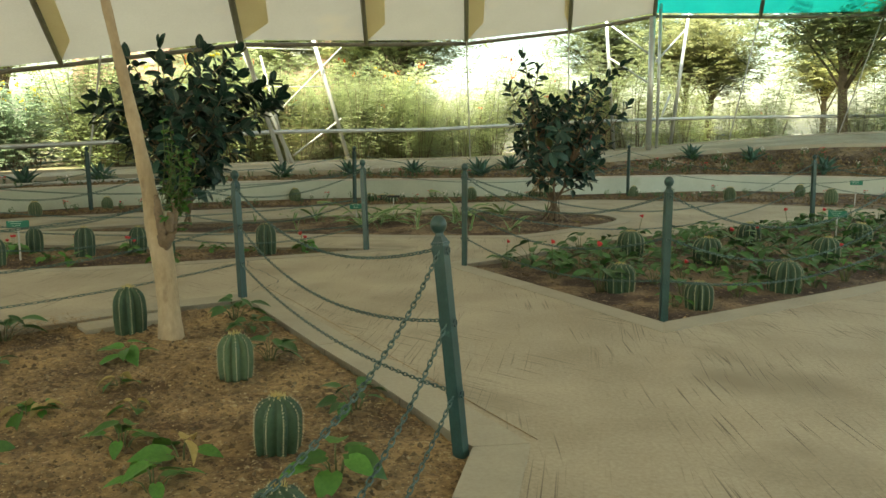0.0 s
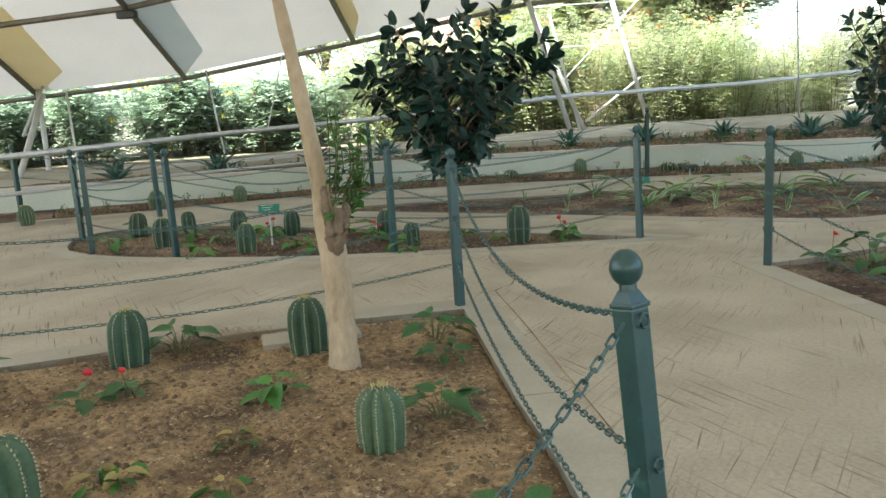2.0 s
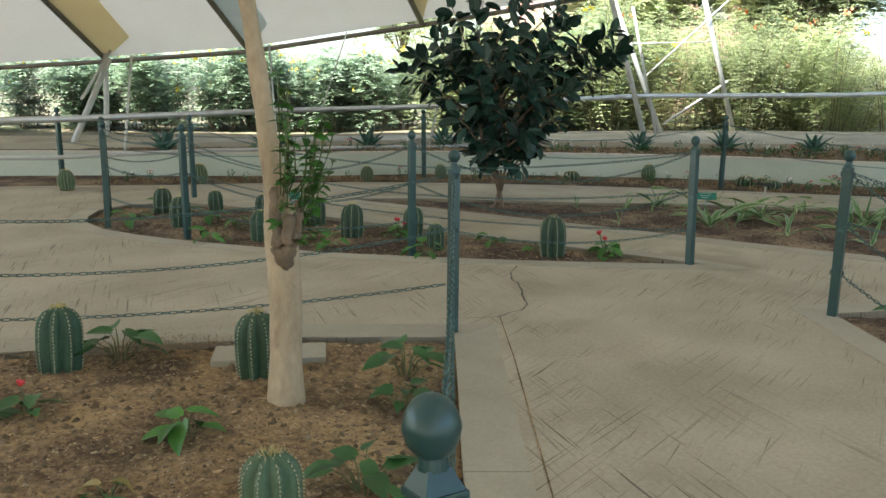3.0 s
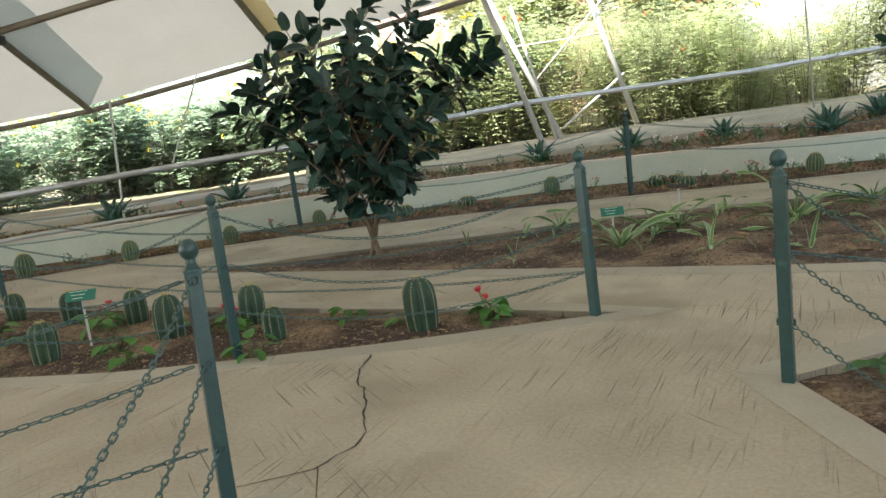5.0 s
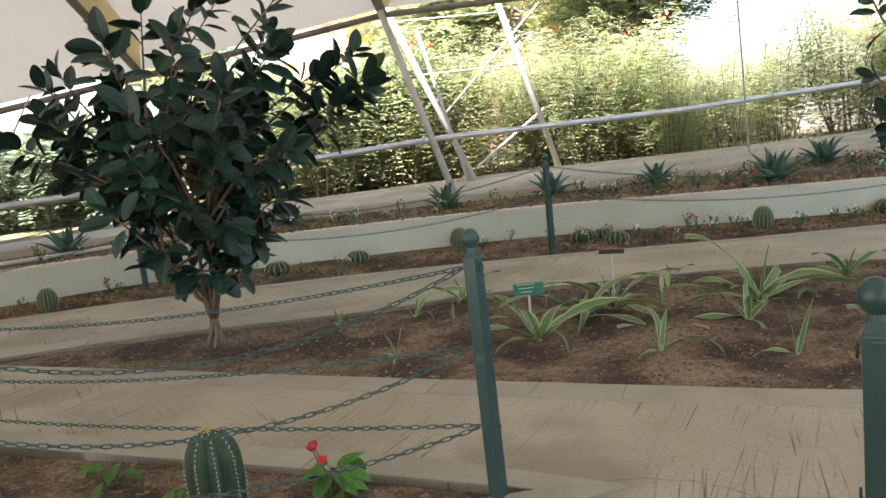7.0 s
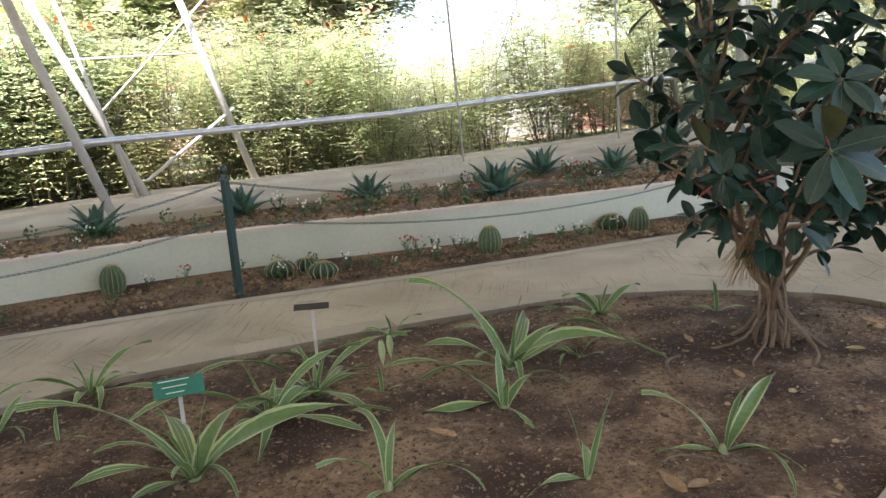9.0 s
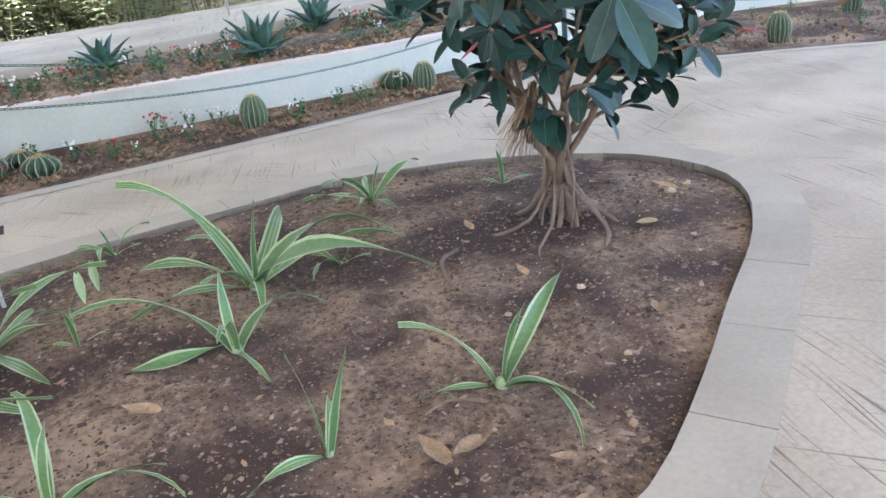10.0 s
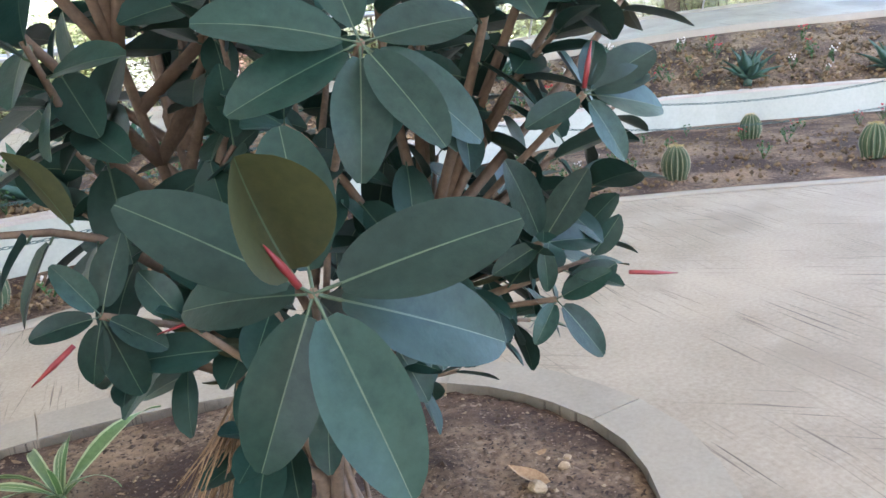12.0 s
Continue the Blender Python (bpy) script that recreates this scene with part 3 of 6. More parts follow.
def roof_point(i, s):
    x, y, z = EAVE[i]
    d = Vector((-0.036 * x, -1, 0)).normalized()
    k = next((k for k in range(1, len(RUNS)) if s <= RUNS[k]), len(RUNS) - 1)
    u = (s - RUNS[k - 1]) / (RUNS[k] - RUNS[k - 1])
    peak = 7.4
    full = RISE[k - 1] + (RISE[k] - RISE[k - 1]) * u
    return Vector((x + d.x * s, y + d.y * s, z + full + max(0, s - 12.5) / 4.5 * (peak - z - 4.7) * 1.0))


def roof_panels(name, i0, i1, mat, label, low=0.0, high=99.0):
    verts, faces = [], []
    cols = list(range(i0, i1 + 1))
    sub = 4
    grid = []
    for i in cols[:-1]:
        for j in range(sub):
            grid.append((i, j / sub))
    grid.append((cols[-1] - 1, 1.0))
    S = [s for s in (0, 0.6, 1.2, 2.5, 3.8, 5.2, 6.8, 8.5, 10.5, 12.5, 17.0) if low <= s <= high]
    back = high > 17
    for i, f in grid:
        for s in S:
            p = roof_point(i, s).lerp(roof_point(i + 1, s), f)
            sag = -0.10 * math.sin(math.pi * f) * math.sin(math.pi * min(1, s / 12.5))
            verts.append((p.x, p.y, p.z + sag))
        ridge = roof_point(i, 17.0).lerp(roof_point(i + 1, 17.0), f)
        if back:
            verts.append((ridge.x, ridge.y - 8, 5.2))
            verts.append((ridge.x, ridge.y - 15, 2.6))
    n = len(S) + (2 if back else 0)
    for a in range(len(grid) - 1):
        for b in range(n - 1):
            faces.append((a * n + b, a * n + b + 1, (a + 1) * n + b + 1, (a + 1) * n + b))
    ob = new(name, raw_mesh(name, verts, faces, mat))
    return tagged(ob, label, "tent roof", kind="structure")


roof_panels("ceiling", 0, 10, M_fabric, "sagging off-white tent fabric with brown stains")
roof_panels("ceiling", 10, 14, M_teal, "teal strip of tent fabric along the far eave", 0.0, 1.2)
roof_panels("ceiling", 10, 14, M_fabric, "off-white tent fabric above the teal strip", 1.2, 99.0)

frame_root = tagged(empty("tent_frame"), "brown and galvanised steel tube frame of the tent", "tent frame", kind="structure")
for i in range(len(EAVE)):
    bm = bmesh.new()
    tube(bm, [roof_point(i, s) + Vector((0, 0, -0.09)) for s in (-0.0, 2.5, 5.2, 8.5, 12.5)], 0.055 if i != 6 else 0.075, 8)
    part("rafter", bm, M_beam, frame_root)
for s, r in ((0.0, 0.05), (2.5, 0.055), (5.2, 0.05), (8.5, 0.05), (12.5, 0.06)):
    bm = bmesh.new()
    tube(bm, [roof_point(i, s) + Vector((0, 0, -0.10)) for i in range(len(EAVE))], r, 8)
    part("purlin", bm, M_beam, frame_root)
# seams of a second cloth beside the rafters
for i, mat, wide, side in ((3, M_band, 0.95, 1), (4, M_band_blue, 0.75, 1), (5, M_band, 0.35, 1), (6, M_band, 0.75, 1), (7, M_band, 0.55, 1), (8, M_band, 0.5, 1), (9, M_band, 0.2, -1), (2, M_band, 0.8, 1), (1, M_band_blue, 0.8, 1)):
    verts = []
    for s, k in ((0.05, 0.02), (0.75, 0.95), (2.4, 1.0), (2.6, 1.0), (5.1, 1.0), (8.4, 1.0)):
        p = roof_point(i, s)
        q = roof_point(i + side, s)
        verts += [p + Vector((0, 0, -0.035)), p.lerp(q, wide * k / (q - p).length) + Vector((0, 0, -0.055))]
    ob = new("fabric_seam", raw_mesh("fabric_seam", verts, [(2 * j, 2 * j + 1, 2 * j + 3, 2 * j + 2) for j in range(5)], mat))
    tagged(ob, "second strip of tinted cloth sewn beside a rafter", "tent roof", kind="structure")
# clamp on the crossing tubes
bm = bmesh.new()
box(bm, 0.34, 0.16, 0.14, Matrix.Translation(roof_point(4, 2.5) + Vector((0.05, -0.05, -0.22))) @ Matrix.Rotation(0.4, 4, "Z"), 0.03)
part("clamp", bm, M_dark, frame_root, "black clamp where two tubes cross")


def struts(name, pairs, radius, mat, label, category):
    root = tagged(empty(name), label, category)
    for k, (a, b, r) in enumerate(pairs):
        bm = bmesh.new()
        tube(bm, [a, b], r * radius, 8)
        part("tube", bm, mat, root)
    return root


struts("support_mast", [((-4.57, 17.37, 3.39), (-3.78, 17.75, 0.48), 1.0), ((-5.34, 18.90, 4.18), (-3.89, 19.37, 0.48), 1.0), ((-3.71, 19.95, 4.52), (-2.68, 20.71, 0.48), 1.0),
                        ((-4.69, 19.14, 2.54), (-3.16, 20.44, 2.63), 0.22), ((-4.98, 19.02, 3.46), (-3.44, 20.32, 3.55), 0.22), ((-4.39, 19.24, 1.82), (-2.87, 20.50, 3.63), 0.3),
                        ((-3.94, 19.38, 0.87), (-2.92, 20.58, 1.80), 0.45), ((-4.51, 18.63, 3.24), (-3.99, 19.21, 0.48), 0.5)],
       0.055, M_white_steel, "tripod mast of whitish steel tubes with thin braces", "mast")
struts("support_mast", [((5.53, 22.04, 4.63), (5.76, 22.85, 0.48), 1.1), ((5.83, 22.40, 5.13), (6.09, 23.20, 0.48), 0.6), ((4.42, 23.17, 5.16), (4.97, 23.70, 0.48), 0.7), ((6.92, 23.39, 5.14), (6.57, 23.72, 0.48), 0.7),
                        ((4.48, 23.23, 4.65), (5.92, 23.12, 3.60), 0.4), ((4.56, 23.10, 3.62), (5.92, 23.11, 2.81), 0.4), ((6.89, 23.49, 4.52), (5.91, 23.02, 3.50), 0.4), ((6.49, 23.47, 2.61), (6.08, 23.20, 1.63), 0.4)],
       0.075, M_steel, "lattice mast of galvanised tubes at the tent corner", "mast")
struts("support_mast", [((-13.62, 13.01, 2.03), (-12.26, 11.19, 0.48), 1.0), ((-14.68, 13.76, 2.88), (-12.72, 12.20, 0.48), 0.9), ((-14.08, 13.48, 2.35), (-12.37, 11.50, 1.27), 0.5)],
       0.06, M_white_steel, "leaning whitish steel tubes beside the hedge", "mast")
rail_line = [(-12.07, 5.63, 0.95), (-9.17, 8.83, 1.04), (-8.62, 12.88, 1.13), (-6.95, 15.05, 1.22), (-4.12, 18.02, 1.45), (-0.51, 20.37, 1.53), (3.53, 22.87, 1.77), (7.71, 23.44, 1.92), (13.47, 24.29, 2.01), (16.97, 22.49, 2.16)]
rail = tagged(empty("guard_rail"), "galvanised pipe rail strung along the hedge", "rail")
bm = bmesh.new()
tube(bm, rail_line, 0.045, 10)
part("pipe", bm, M_steel, rail)
bm = bmesh.new()
tube(bm, [(-12.60, 6.40, 0.48), (-9.79, 9.21, 0.48), (-9.29, 11.64, 0.48), (-7.43, 14.40, 0.48), (-5.78, 16.35, 0.48)], 0.03, 8)
part("lower_pipe", bm, M_white_steel, rail)


def down_to(a, b, r, root, mat):
    bm = bmesh.new()
    tube(bm, [a, b], r, 6)
    part("rod", bm, mat, root)


rods = tagged(empty("tie_rods"), "thin steel rods and cables from the eave to the rail", "cable")
for a, b, r in (((-10.59, 14.50, 2.36), (-8.71, 12.66, 0.48), 0.02), ((-7.17, 16.10, 2.99), (-7.05, 14.93, 0.48), 0.02), ((-13.16, 13.21, 2.12), (-9.60, 10.27, 0.48), 0.022), ((-9.14, 15.17, 2.62), (-8.33, 13.39, 1.14), 0.012),
                ((0.38, 20.09, 3.74), (0.53, 20.91, 0.48), 0.018), ((3.10, 21.08, 4.13), (3.35, 22.20, 0.48), 0.02), ((1.90, 20.67, 4.04), (0.90, 21.15, 1.53), 0.009), ((8.55, 22.25, 4.70), (8.20, 23.16, 1.26), 0.02), ((11.76, 21.88, 4.75), (10.71, 21.71, 1.49), 0.015)):
    down_to(a, b, r, rods, M_white_steel)


# ---- posts and chains ----
def make_post():
    root = empty("bollard")
    bm = bmesh.new()
    box(bm, 0.067, 0.067, 1.08, Matrix.Translation((0, 0, 0.48)), 0.006)
    part("shaft", bm, M_post, root, smooth=False)
    bm = bmesh.new()
    box(bm, 0.075, 0.075, 0.012, Matrix.Translation((0, 0, 1.024)), 0.004)
    r = bmesh.ops.create_cone(bm, cap_ends=True, segments=4, radius1=0.047, radius2=0.026, depth=0.028, matrix=Matrix.Translation((0, 0, 1.044)) @ Matrix.Rotation(math.pi / 4, 4, "Z"))
    bmesh.ops.create_cone(bm, cap_ends=True, segments=16, radius1=0.024, radius2=0.022, depth=0.02, matrix=Matrix.Translation((0, 0, 1.065)))
    part("cap", bm, M_post, root, smooth=False)
    bm = bmesh.new()
    lathe(bm, [(0.043 * math.sin(math.pi * k / 14) + (0.0014 if k == 7 else 0), 1.108 - 0.043 * math.cos(math.pi * k / 14)) for k in range(1, 14)], 24)
    part("ball", bm, M_post, root)
    ring = None
    for h in (0.99, 0.66, 0.33):
        for a in (0, 1):
            if ring is None:
                bm = bmesh.new()
                pts = [(0.016 * math.cos(t), 0, 0.016 * math.sin(t)) for t in (2 * math.pi * k / 12 for k in range(13))]
                tube(bm, pts, 0.0042, 6, False)
                ring = part("ring", bm, M_post, root)
                ring.location = (0, 0.044, h)
            else:
                place_part("ring", ring.data, root, Matrix.Translation((0, 0.044 if a == 0 else -0.044, h)))
    return root


POSTS = {"A": (0.261, 3.426, 6.7), "B": (-1.663, 6.648, 5.6), "C": (-0.912, 9.470, 4.6), "D": (0.300, 8.38, 0.9), "E": (1.85, 5.99, 0.3), "F": (6.04, 12.74, 2.0), "G": (-3.17, 8.48, 2.0), "J": (-5.515, 7.92, 0.6),
         "K": (-6.69, 7.86, 2.5), "L": (-7.70, 8.59, 1.5), "H": (-1.867, 15.40, 2.0), "I": (-6.50, 13.9, 1.0), "S": (-7.73, 9.95, 1.0), "T": (-9.97, 9.47, 0.5), "N": (-0.46, 0.25, 1.0), "O": (-5.1, 3.67, 0.5),
         "P": (4.75, 7.98, 0.5), "Q": (8.77, 12.13, 0.5), "R": (4.13, 17.9, 0.5), "U": (9.68, 15.6, 0.5)}
LEANS = {"A": 151, "B": 123, "C": 122, "D": 110, "G": 135, "K": 135, "H": -80}
first = None
HEADS = {}
for key, (x, y, lean) in POSTS.items():
    z0 = 0.03 if key in "HIRUT" else (-0.065 if key == "A" else -0.03)
    m = at(x, y, z0, turn=0.35 * (ord(key) % 5), tilt=radians(lean), towards=radians(LEANS[key] + 90 if key in LEANS else -90 + (ord(key) * 37) % 40 - 20))
    HEADS[key] = m
    if key == "A":
        m = m @ Matrix.Diagonal((0.86, 0.86, 1, 1))
    if first is None:
        first = tagged(make_post(), "dark green enamelled square steel bollard with ball top", "bollard", "chain posts")
        first.matrix_basis = m
    else:
        copy_thing(first, m)

# one chain link, used by all
bm = bmesh.new()
loop = []
for k in range(13):
    a = 2 * math.pi * k / 12
    loop.append((0.0085 * math.sin(a), (0.0145 if math.cos(a) > 0 else -0.0145) * (1 if abs(math.cos(a)) > 0.1 else 0) + 0.0085 * math.cos(a), 0))
tube(bm, loop, 0.0031, 5, False)
link_me = bpy.data.meshes.new("link")
bm.to_mesh(link_me)
bm.free()
link_me.materials.append(M_chain)
link_v = np.array([v.co[:] for v in link_me.vertices])
link_f = np.array([p.vertices[:] for p in link_me.polygons])


def chain(a, b, level, sag, split=False):
    p = HEADS[a] @ Vector((0, 0, level))
    q = HEADS[b] @ Vector((0, 0, level))
    d = (q - p).normalized()
    p, q = p + d * 0.05, q - d * 0.05
    step = 0.0405
    pts, u = [], 0.0
    span = (q - p).length
    grade = 4 * sag / span
    while u < 1:
        pts.append(p.lerp(q, u) + Vector((0, 0, -4 * sag * u * (1 - u))))
        slope = grade * (1 - 2 * u)
        u += step / span / math.sqrt(1 + slope * slope)
    pts.append(q)
    mats = []
    for k, (c, e) in enumerate(zip(pts, pts[1:])):
        y = (e - c).normalized()
        x = y.cross(Vector((0, 0, 1))).normalized()
        m = Matrix((x, y, x.cross(y))).transposed().to_4x4()
        m.translation = (c + e) / 2
        mats.append(m @ Matrix.Rotation(radians(45 + 90 * (k % 2)), 4, "Y"))
    if split:
        root = tagged(empty("chain", p), "weathered green-grey steel chain slung between bollards", "chain", "bollard chains")
        inv = Matrix.Translation(-p)
        for m in mats:
            place_part("link", link_me, root, inv @ m)
    else:
        verts = np.concatenate([link_v @ np.array(m.to_3x3()).T + np.array(m.translation) for m in mats])
        faces = np.concatenate([link_f + k * len(link_v) for k in range(len(mats))])
        ob = new("chain", raw_mesh("chain", verts.tolist(), faces.tolist(), M_chain))
        tagged(ob, "weathered green-grey steel chain slung between bollards", "chain", "bollard chains")


for a, b, sags, split in (("A", "N", (0.31, 0.28, 0.18), True), ("A", "B", (0.24, 0.22, 0.13), True), ("B", "O", (0.24, 0.21, 0.13), False), ("C", "G", (0.27, 0.24, 0.15), False), ("C", "S", (0.30, 0.27, 0.17), False), ("G", "J", (0.25, 0.22, 0.14), False),
                          ("J", "K", (0.06, 0.06, 0.05), False), ("K", "L", (0.05, 0.05, 0.04), False), ("D", "E", (0.24, 0.22, 0.14), False), ("E", "P", (0.34, 0.3, 0.16), False), ("D", "F", (0.55, 0.45), False),
                          ("F", "Q", (0.2, 0.18), False), ("H", "I", (0.30, 0.26), False), ("I", "T", (0.30, 0.26), False), ("L", "S", (0.10, 0.09), False), ("H", "R", (0.36, 0.30), False), ("R", "U", (0.40, 0.3), False)):
    for level, sag in zip((0.99, 0.66, 0.33), sags):
        chain(a, b, level, sag, split)


# ---- cacti ----
def make_cactus(h, r, ribs, seed, barrel=False, pale=False, lean=0.0):
    rng = random.Random(seed)
    root = empty("barrel_cactus")
    bm = bmesh.new()
    rows = 12
    prof = []
    for k in range(rows + 1):
        u = k / rows
        if barrel:
            w = max(math.sin(math.pi * (0.12 + 0.86 * u)) ** 0.5, 0.8 if u < 0.5 else 0)
        else:
            w = 0.90 + 0.10 * math.sin(math.pi * u / 0.9) if u < 0.62 else math.sqrt(max(0, 1 - ((u - 0.62) / 0.385) ** 2.2)) * 0.985
        prof.append((r * max(w, 0.10), h * (u if u < 1 else 0.985)))

    def lobe(a, k):
        s = abs(math.sin(a * ribs / 2))
        return 0.68 + 0.32 * s ** 0.75
    lathe(bm, prof, ribs * 6, lobes=lobe)
    part("body", bm, M_cactus_pale if pale else M_cactus, root, "ribbed green flesh")
    # areoles with short spines along each rib
    bm = bmesh.new()
    for i in range(ribs):
        a = 2 * math.pi * (i + 0.5) / ribs
        for j in range(19):
            u = 0.05 + 0.92 * j / 18
            f = u * rows
            k = min(rows - 1, int(f))
            rad = prof[k][0] + (prof[k + 1][0] - prof[k][0]) * (f - k)
            z = h * u
            c = Vector((rad * math.cos(a), rad * math.sin(a), z))
            out = Vector((math.cos(a), math.sin(a), 0.25 + 0.6 * max(0, u - 0.5))).normalized()
            side = Vector((-math.sin(a), math.cos(a), 0))
            up = out.cross(side)
            w = 0.0040 * (r / 0.12)
            vs = [bm.verts.new(c + out * 0.002 + side * w), bm.verts.new(c + out * 0.002 + up * w * 1.5), bm.verts.new(c + out * 0.002 - side * w), bm.verts.new(c + out * 0.002 - up * w * 1.5), bm.verts.new(c + out * 0.008)]
            for q in range(4):
                bm.faces.new((vs[q], vs[(q + 1) % 4], vs[4]))
            for q in range(5):
                t = rng.uniform(0, 2 * math.pi)
                d = (out * 0.8 + (side * math.cos(t) + up * math.sin(t))).normalized() * rng.uniform(0.012, 0.024)
                b0 = c + out * 0.003
                v = [bm.verts.new(b0 + side * 0.0009), bm.verts.new(b0 - side * 0.0009), bm.verts.new(b0 + d)]
                bm.faces.new(v)
    part("spines", bm, M_spine, root, "pale spine cushions along the ribs", smooth=False)["kind"] = "stuff"
    bm = bmesh.new()
    cap = r * (0.55 if barrel else 0.30)
    for k in range(60 if barrel else 34):
        t, q = rng.uniform(0, 2 * math.pi), cap * math.sqrt(rng.random())
        c = Vector((q * math.cos(t), q * math.sin(t), h * (0.985 - 0.10 * (q / r) ** 2)))
        d = Vector((math.cos(t) * 0.5 * q / cap + rng.uniform(-.4, .4), math.sin(t) * 0.5 * q / cap + rng.uniform(-.4, .4), 1)).normalized() * rng.uniform(0.014, 0.03)
        s = Vector((-math.sin(t), math.cos(t), 0)) * 0.0035
        bm.faces.new((bm.verts.new(c + s), bm.verts.new(c - s), bm.verts.new(c + d)))
        s = Vector((math.cos(t), math.sin(t), 0)) * 0.0035
        bm.faces.new((bm.verts.new(c + s), bm.verts.new(c - s), bm.verts.new(c + d)))
    part("crown_tuft", bm, M_wool, root, "straw-coloured tuft on the crown", smooth=False)["kind"] = "stuff"
    return root


def scatter_things(root, spots, label, category, group):
    """Puts root at the first spot and copies at the others. A spot: x, y, z, turn, size."""
    tagged(root, label, category, group)
    for i, (x, y, z, turn, size) in enumerate(spots):
        m = at(x, y, z, turn, size, tilt=radians(3 * math.sin(7 * x + y)), towards=x * 3)
        if i:
            copy_thing(root, m)
        else:
            root.matrix_basis = m
    for i, (x, y, z, turn, size) in enumerate(spots[:1]):
        root.matrix_basis = at(x, y, z, turn, size, tilt=radians(3 * math.sin(7 * x + y)), towards=x * 3)


def on_bed(x, y, poly, sink=0.015):
    return soil_height(x, y, poly) - sink


BC, BI, BF, BH = BED_CACTI, BED_ISLAND, BED_FICUS, BED_HERBS
scatter_things(make_cactus(0.35, 0.112, 9, 1), [(x, y, on_bed(x, y, BC), t, s) for x, y, t, s in ((-2.17, 5.51, 0.2, 1.05), (-3.12, 5.01, 1.2, 1.0), (-3.71, 3.93, 0.5, 1.2))],
               "dark green ribbed columnar cactus with pale spine rows in dry soil", "cactus", "bed cacti")
scatter_things(make_cactus(0.27, 0.112, 9, 2), [(x, y, on_bed(x, y, BC), t, s) for x, y, t, s in ((-0.59, 3.42, 0.3, 1.0), (-0.38, 2.56, 1.0, 0.95))],
               "squat dark green ribbed cactus with white spine rows", "cactus", "bed cacti")
scatter_things(make_cactus(0.28, 0.105, 9, 3, pale=True), [(x, y, on_bed(x, y, BC), t, s) for x, y, t, s in ((-1.09, 4.47, 0.3, 1.0), (-2.16, 3.50, 1.3, 1.22))],
               "pale grey-green ribbed cactus with a dry crown", "cactus", "bed cacti")
scatter_things(make_cactus(0.38, 0.122, 9, 4), [(x, y, on_bed(x, y, BI), t, s) for x, y, t, s in ((-2.09, 9.20, 0.2, 1.0), (-3.72, 9.33, 1.2, 0.88), (-4.14, 8.84, 2.0, 0.95), (-4.85, 8.27, 0.5, 0.86), (-4.98, 9.29, 0.9, 0.82),
               (-5.74, 9.24, 1.9, 0.85), (-6.55, 9.26, 2.9, 0.75), (-6.05, 8.30, 0.1, 0.92), (-6.9, 8.75, 0.1, 0.88), (-3.2, 8.95, 1.1, 0.7))],
               "dark green columnar cactus with pale rib lines", "cactus", "island cacti")
scatter_things(make_cactus(0.30, 0.15, 12, 5), [(x, y, on_bed(x, y, BH), t, s) for x, y, t, s in ((1.74, 7.12, 0.2, 0.95), (2.28, 6.49, 1.2, 0.85), (3.32, 7.28, 2.0, 1.1), (3.02, 8.62, 0.5, 1.1), (2.27, 9.11, 0.9, 1.1), (4.41, 8.80, 1.9, 1.1), (4.08, 10.24, 2.9, 1.1), (5.52, 10.24, 0.7, 1.1))],
               "round dark green barrel cactus among herbs", "cactus", "herb bed cacti")
scatter_things(make_cactus(0.33, 0.135, 16, 6, barrel=True, pale=True),
               [(x, y, 0.0, t, s) for x, y, t, s in ((-8.95, 11.12, 0.2, 0.95), (-7.94, 11.97, 1.2, 0.9), (-6.98, 12.91, 2.0, 0.85), (-9.79, 9.41, 0.5, 0.95), (-6.30, 14.13, 0.9, 0.8), (-3.19, 15.95, 1.9, 0.95), (0.48, 16.47, 0.7, 0.95),
                (2.2, 17.05, 0.3, 0.9), (4.2, 17.6, 1.3, 0.85), (6.06, 16.70, 0.3, 1.0), (8.04, 17.83, 2.3, 0.95), (7.98, 16.19, 0.8, 1.05), (10.16, 16.88, 0.1, 1.0), (10.9, 15.6, 0.5, 1.0))],
               "golden barrel cactus with straw-coloured spiny crown in reddish soil", "cactus", "border cacti")
scatter_things(make_cactus(0.17, 0.16, 13, 7, barrel=True), [(x, y, 0.01, t, s) for x, y, t, s in ((-1.61, 16.11, 0.2, 1.0), (-1.18, 15.92, 1.2, 0.9), (-1.40, 16.33, 2.0, 0.8), (-5.09, 14.59, 0.2, 1.0), (1.95, 17.27, 0.2, 1.1), (-4.33, 15.26, 1.2, 0.9))],
               "low dark green cushion cactus at the wall foot", "cactus", "border cacti")


# ---- herbs ----
def heart_leaf(name, length, width, mat, fold=0.25, droop=0.25):
    rows = [(0.0, 0.35), (0.12, 0.85), (0.3, 1.0), (0.5, 0.86), (0.7, 0.58), (0.87, 0.27), (1.0, 0.02)]
    verts, faces = [], []
    for u, w in rows:
        y = length * u - (0.10 * length if u == 0 else 0)
        z = -droop * length * u * u
        half = width / 2 * w
        back = -0.12 * length if u < 0.15 else 0
        for s in (-1, -0.5, 0, 0.5, 1):
            verts.append((s * half, y + back * abs(s), z + fold * half * abs(s)))
    for r in range(len(rows) - 1):
        for c in range(4):
            faces.append((r * 5 + c, r * 5 + c + 1, r * 5 + c + 6, r * 5 + c + 5))
    return raw_mesh(name, verts, faces, mat)


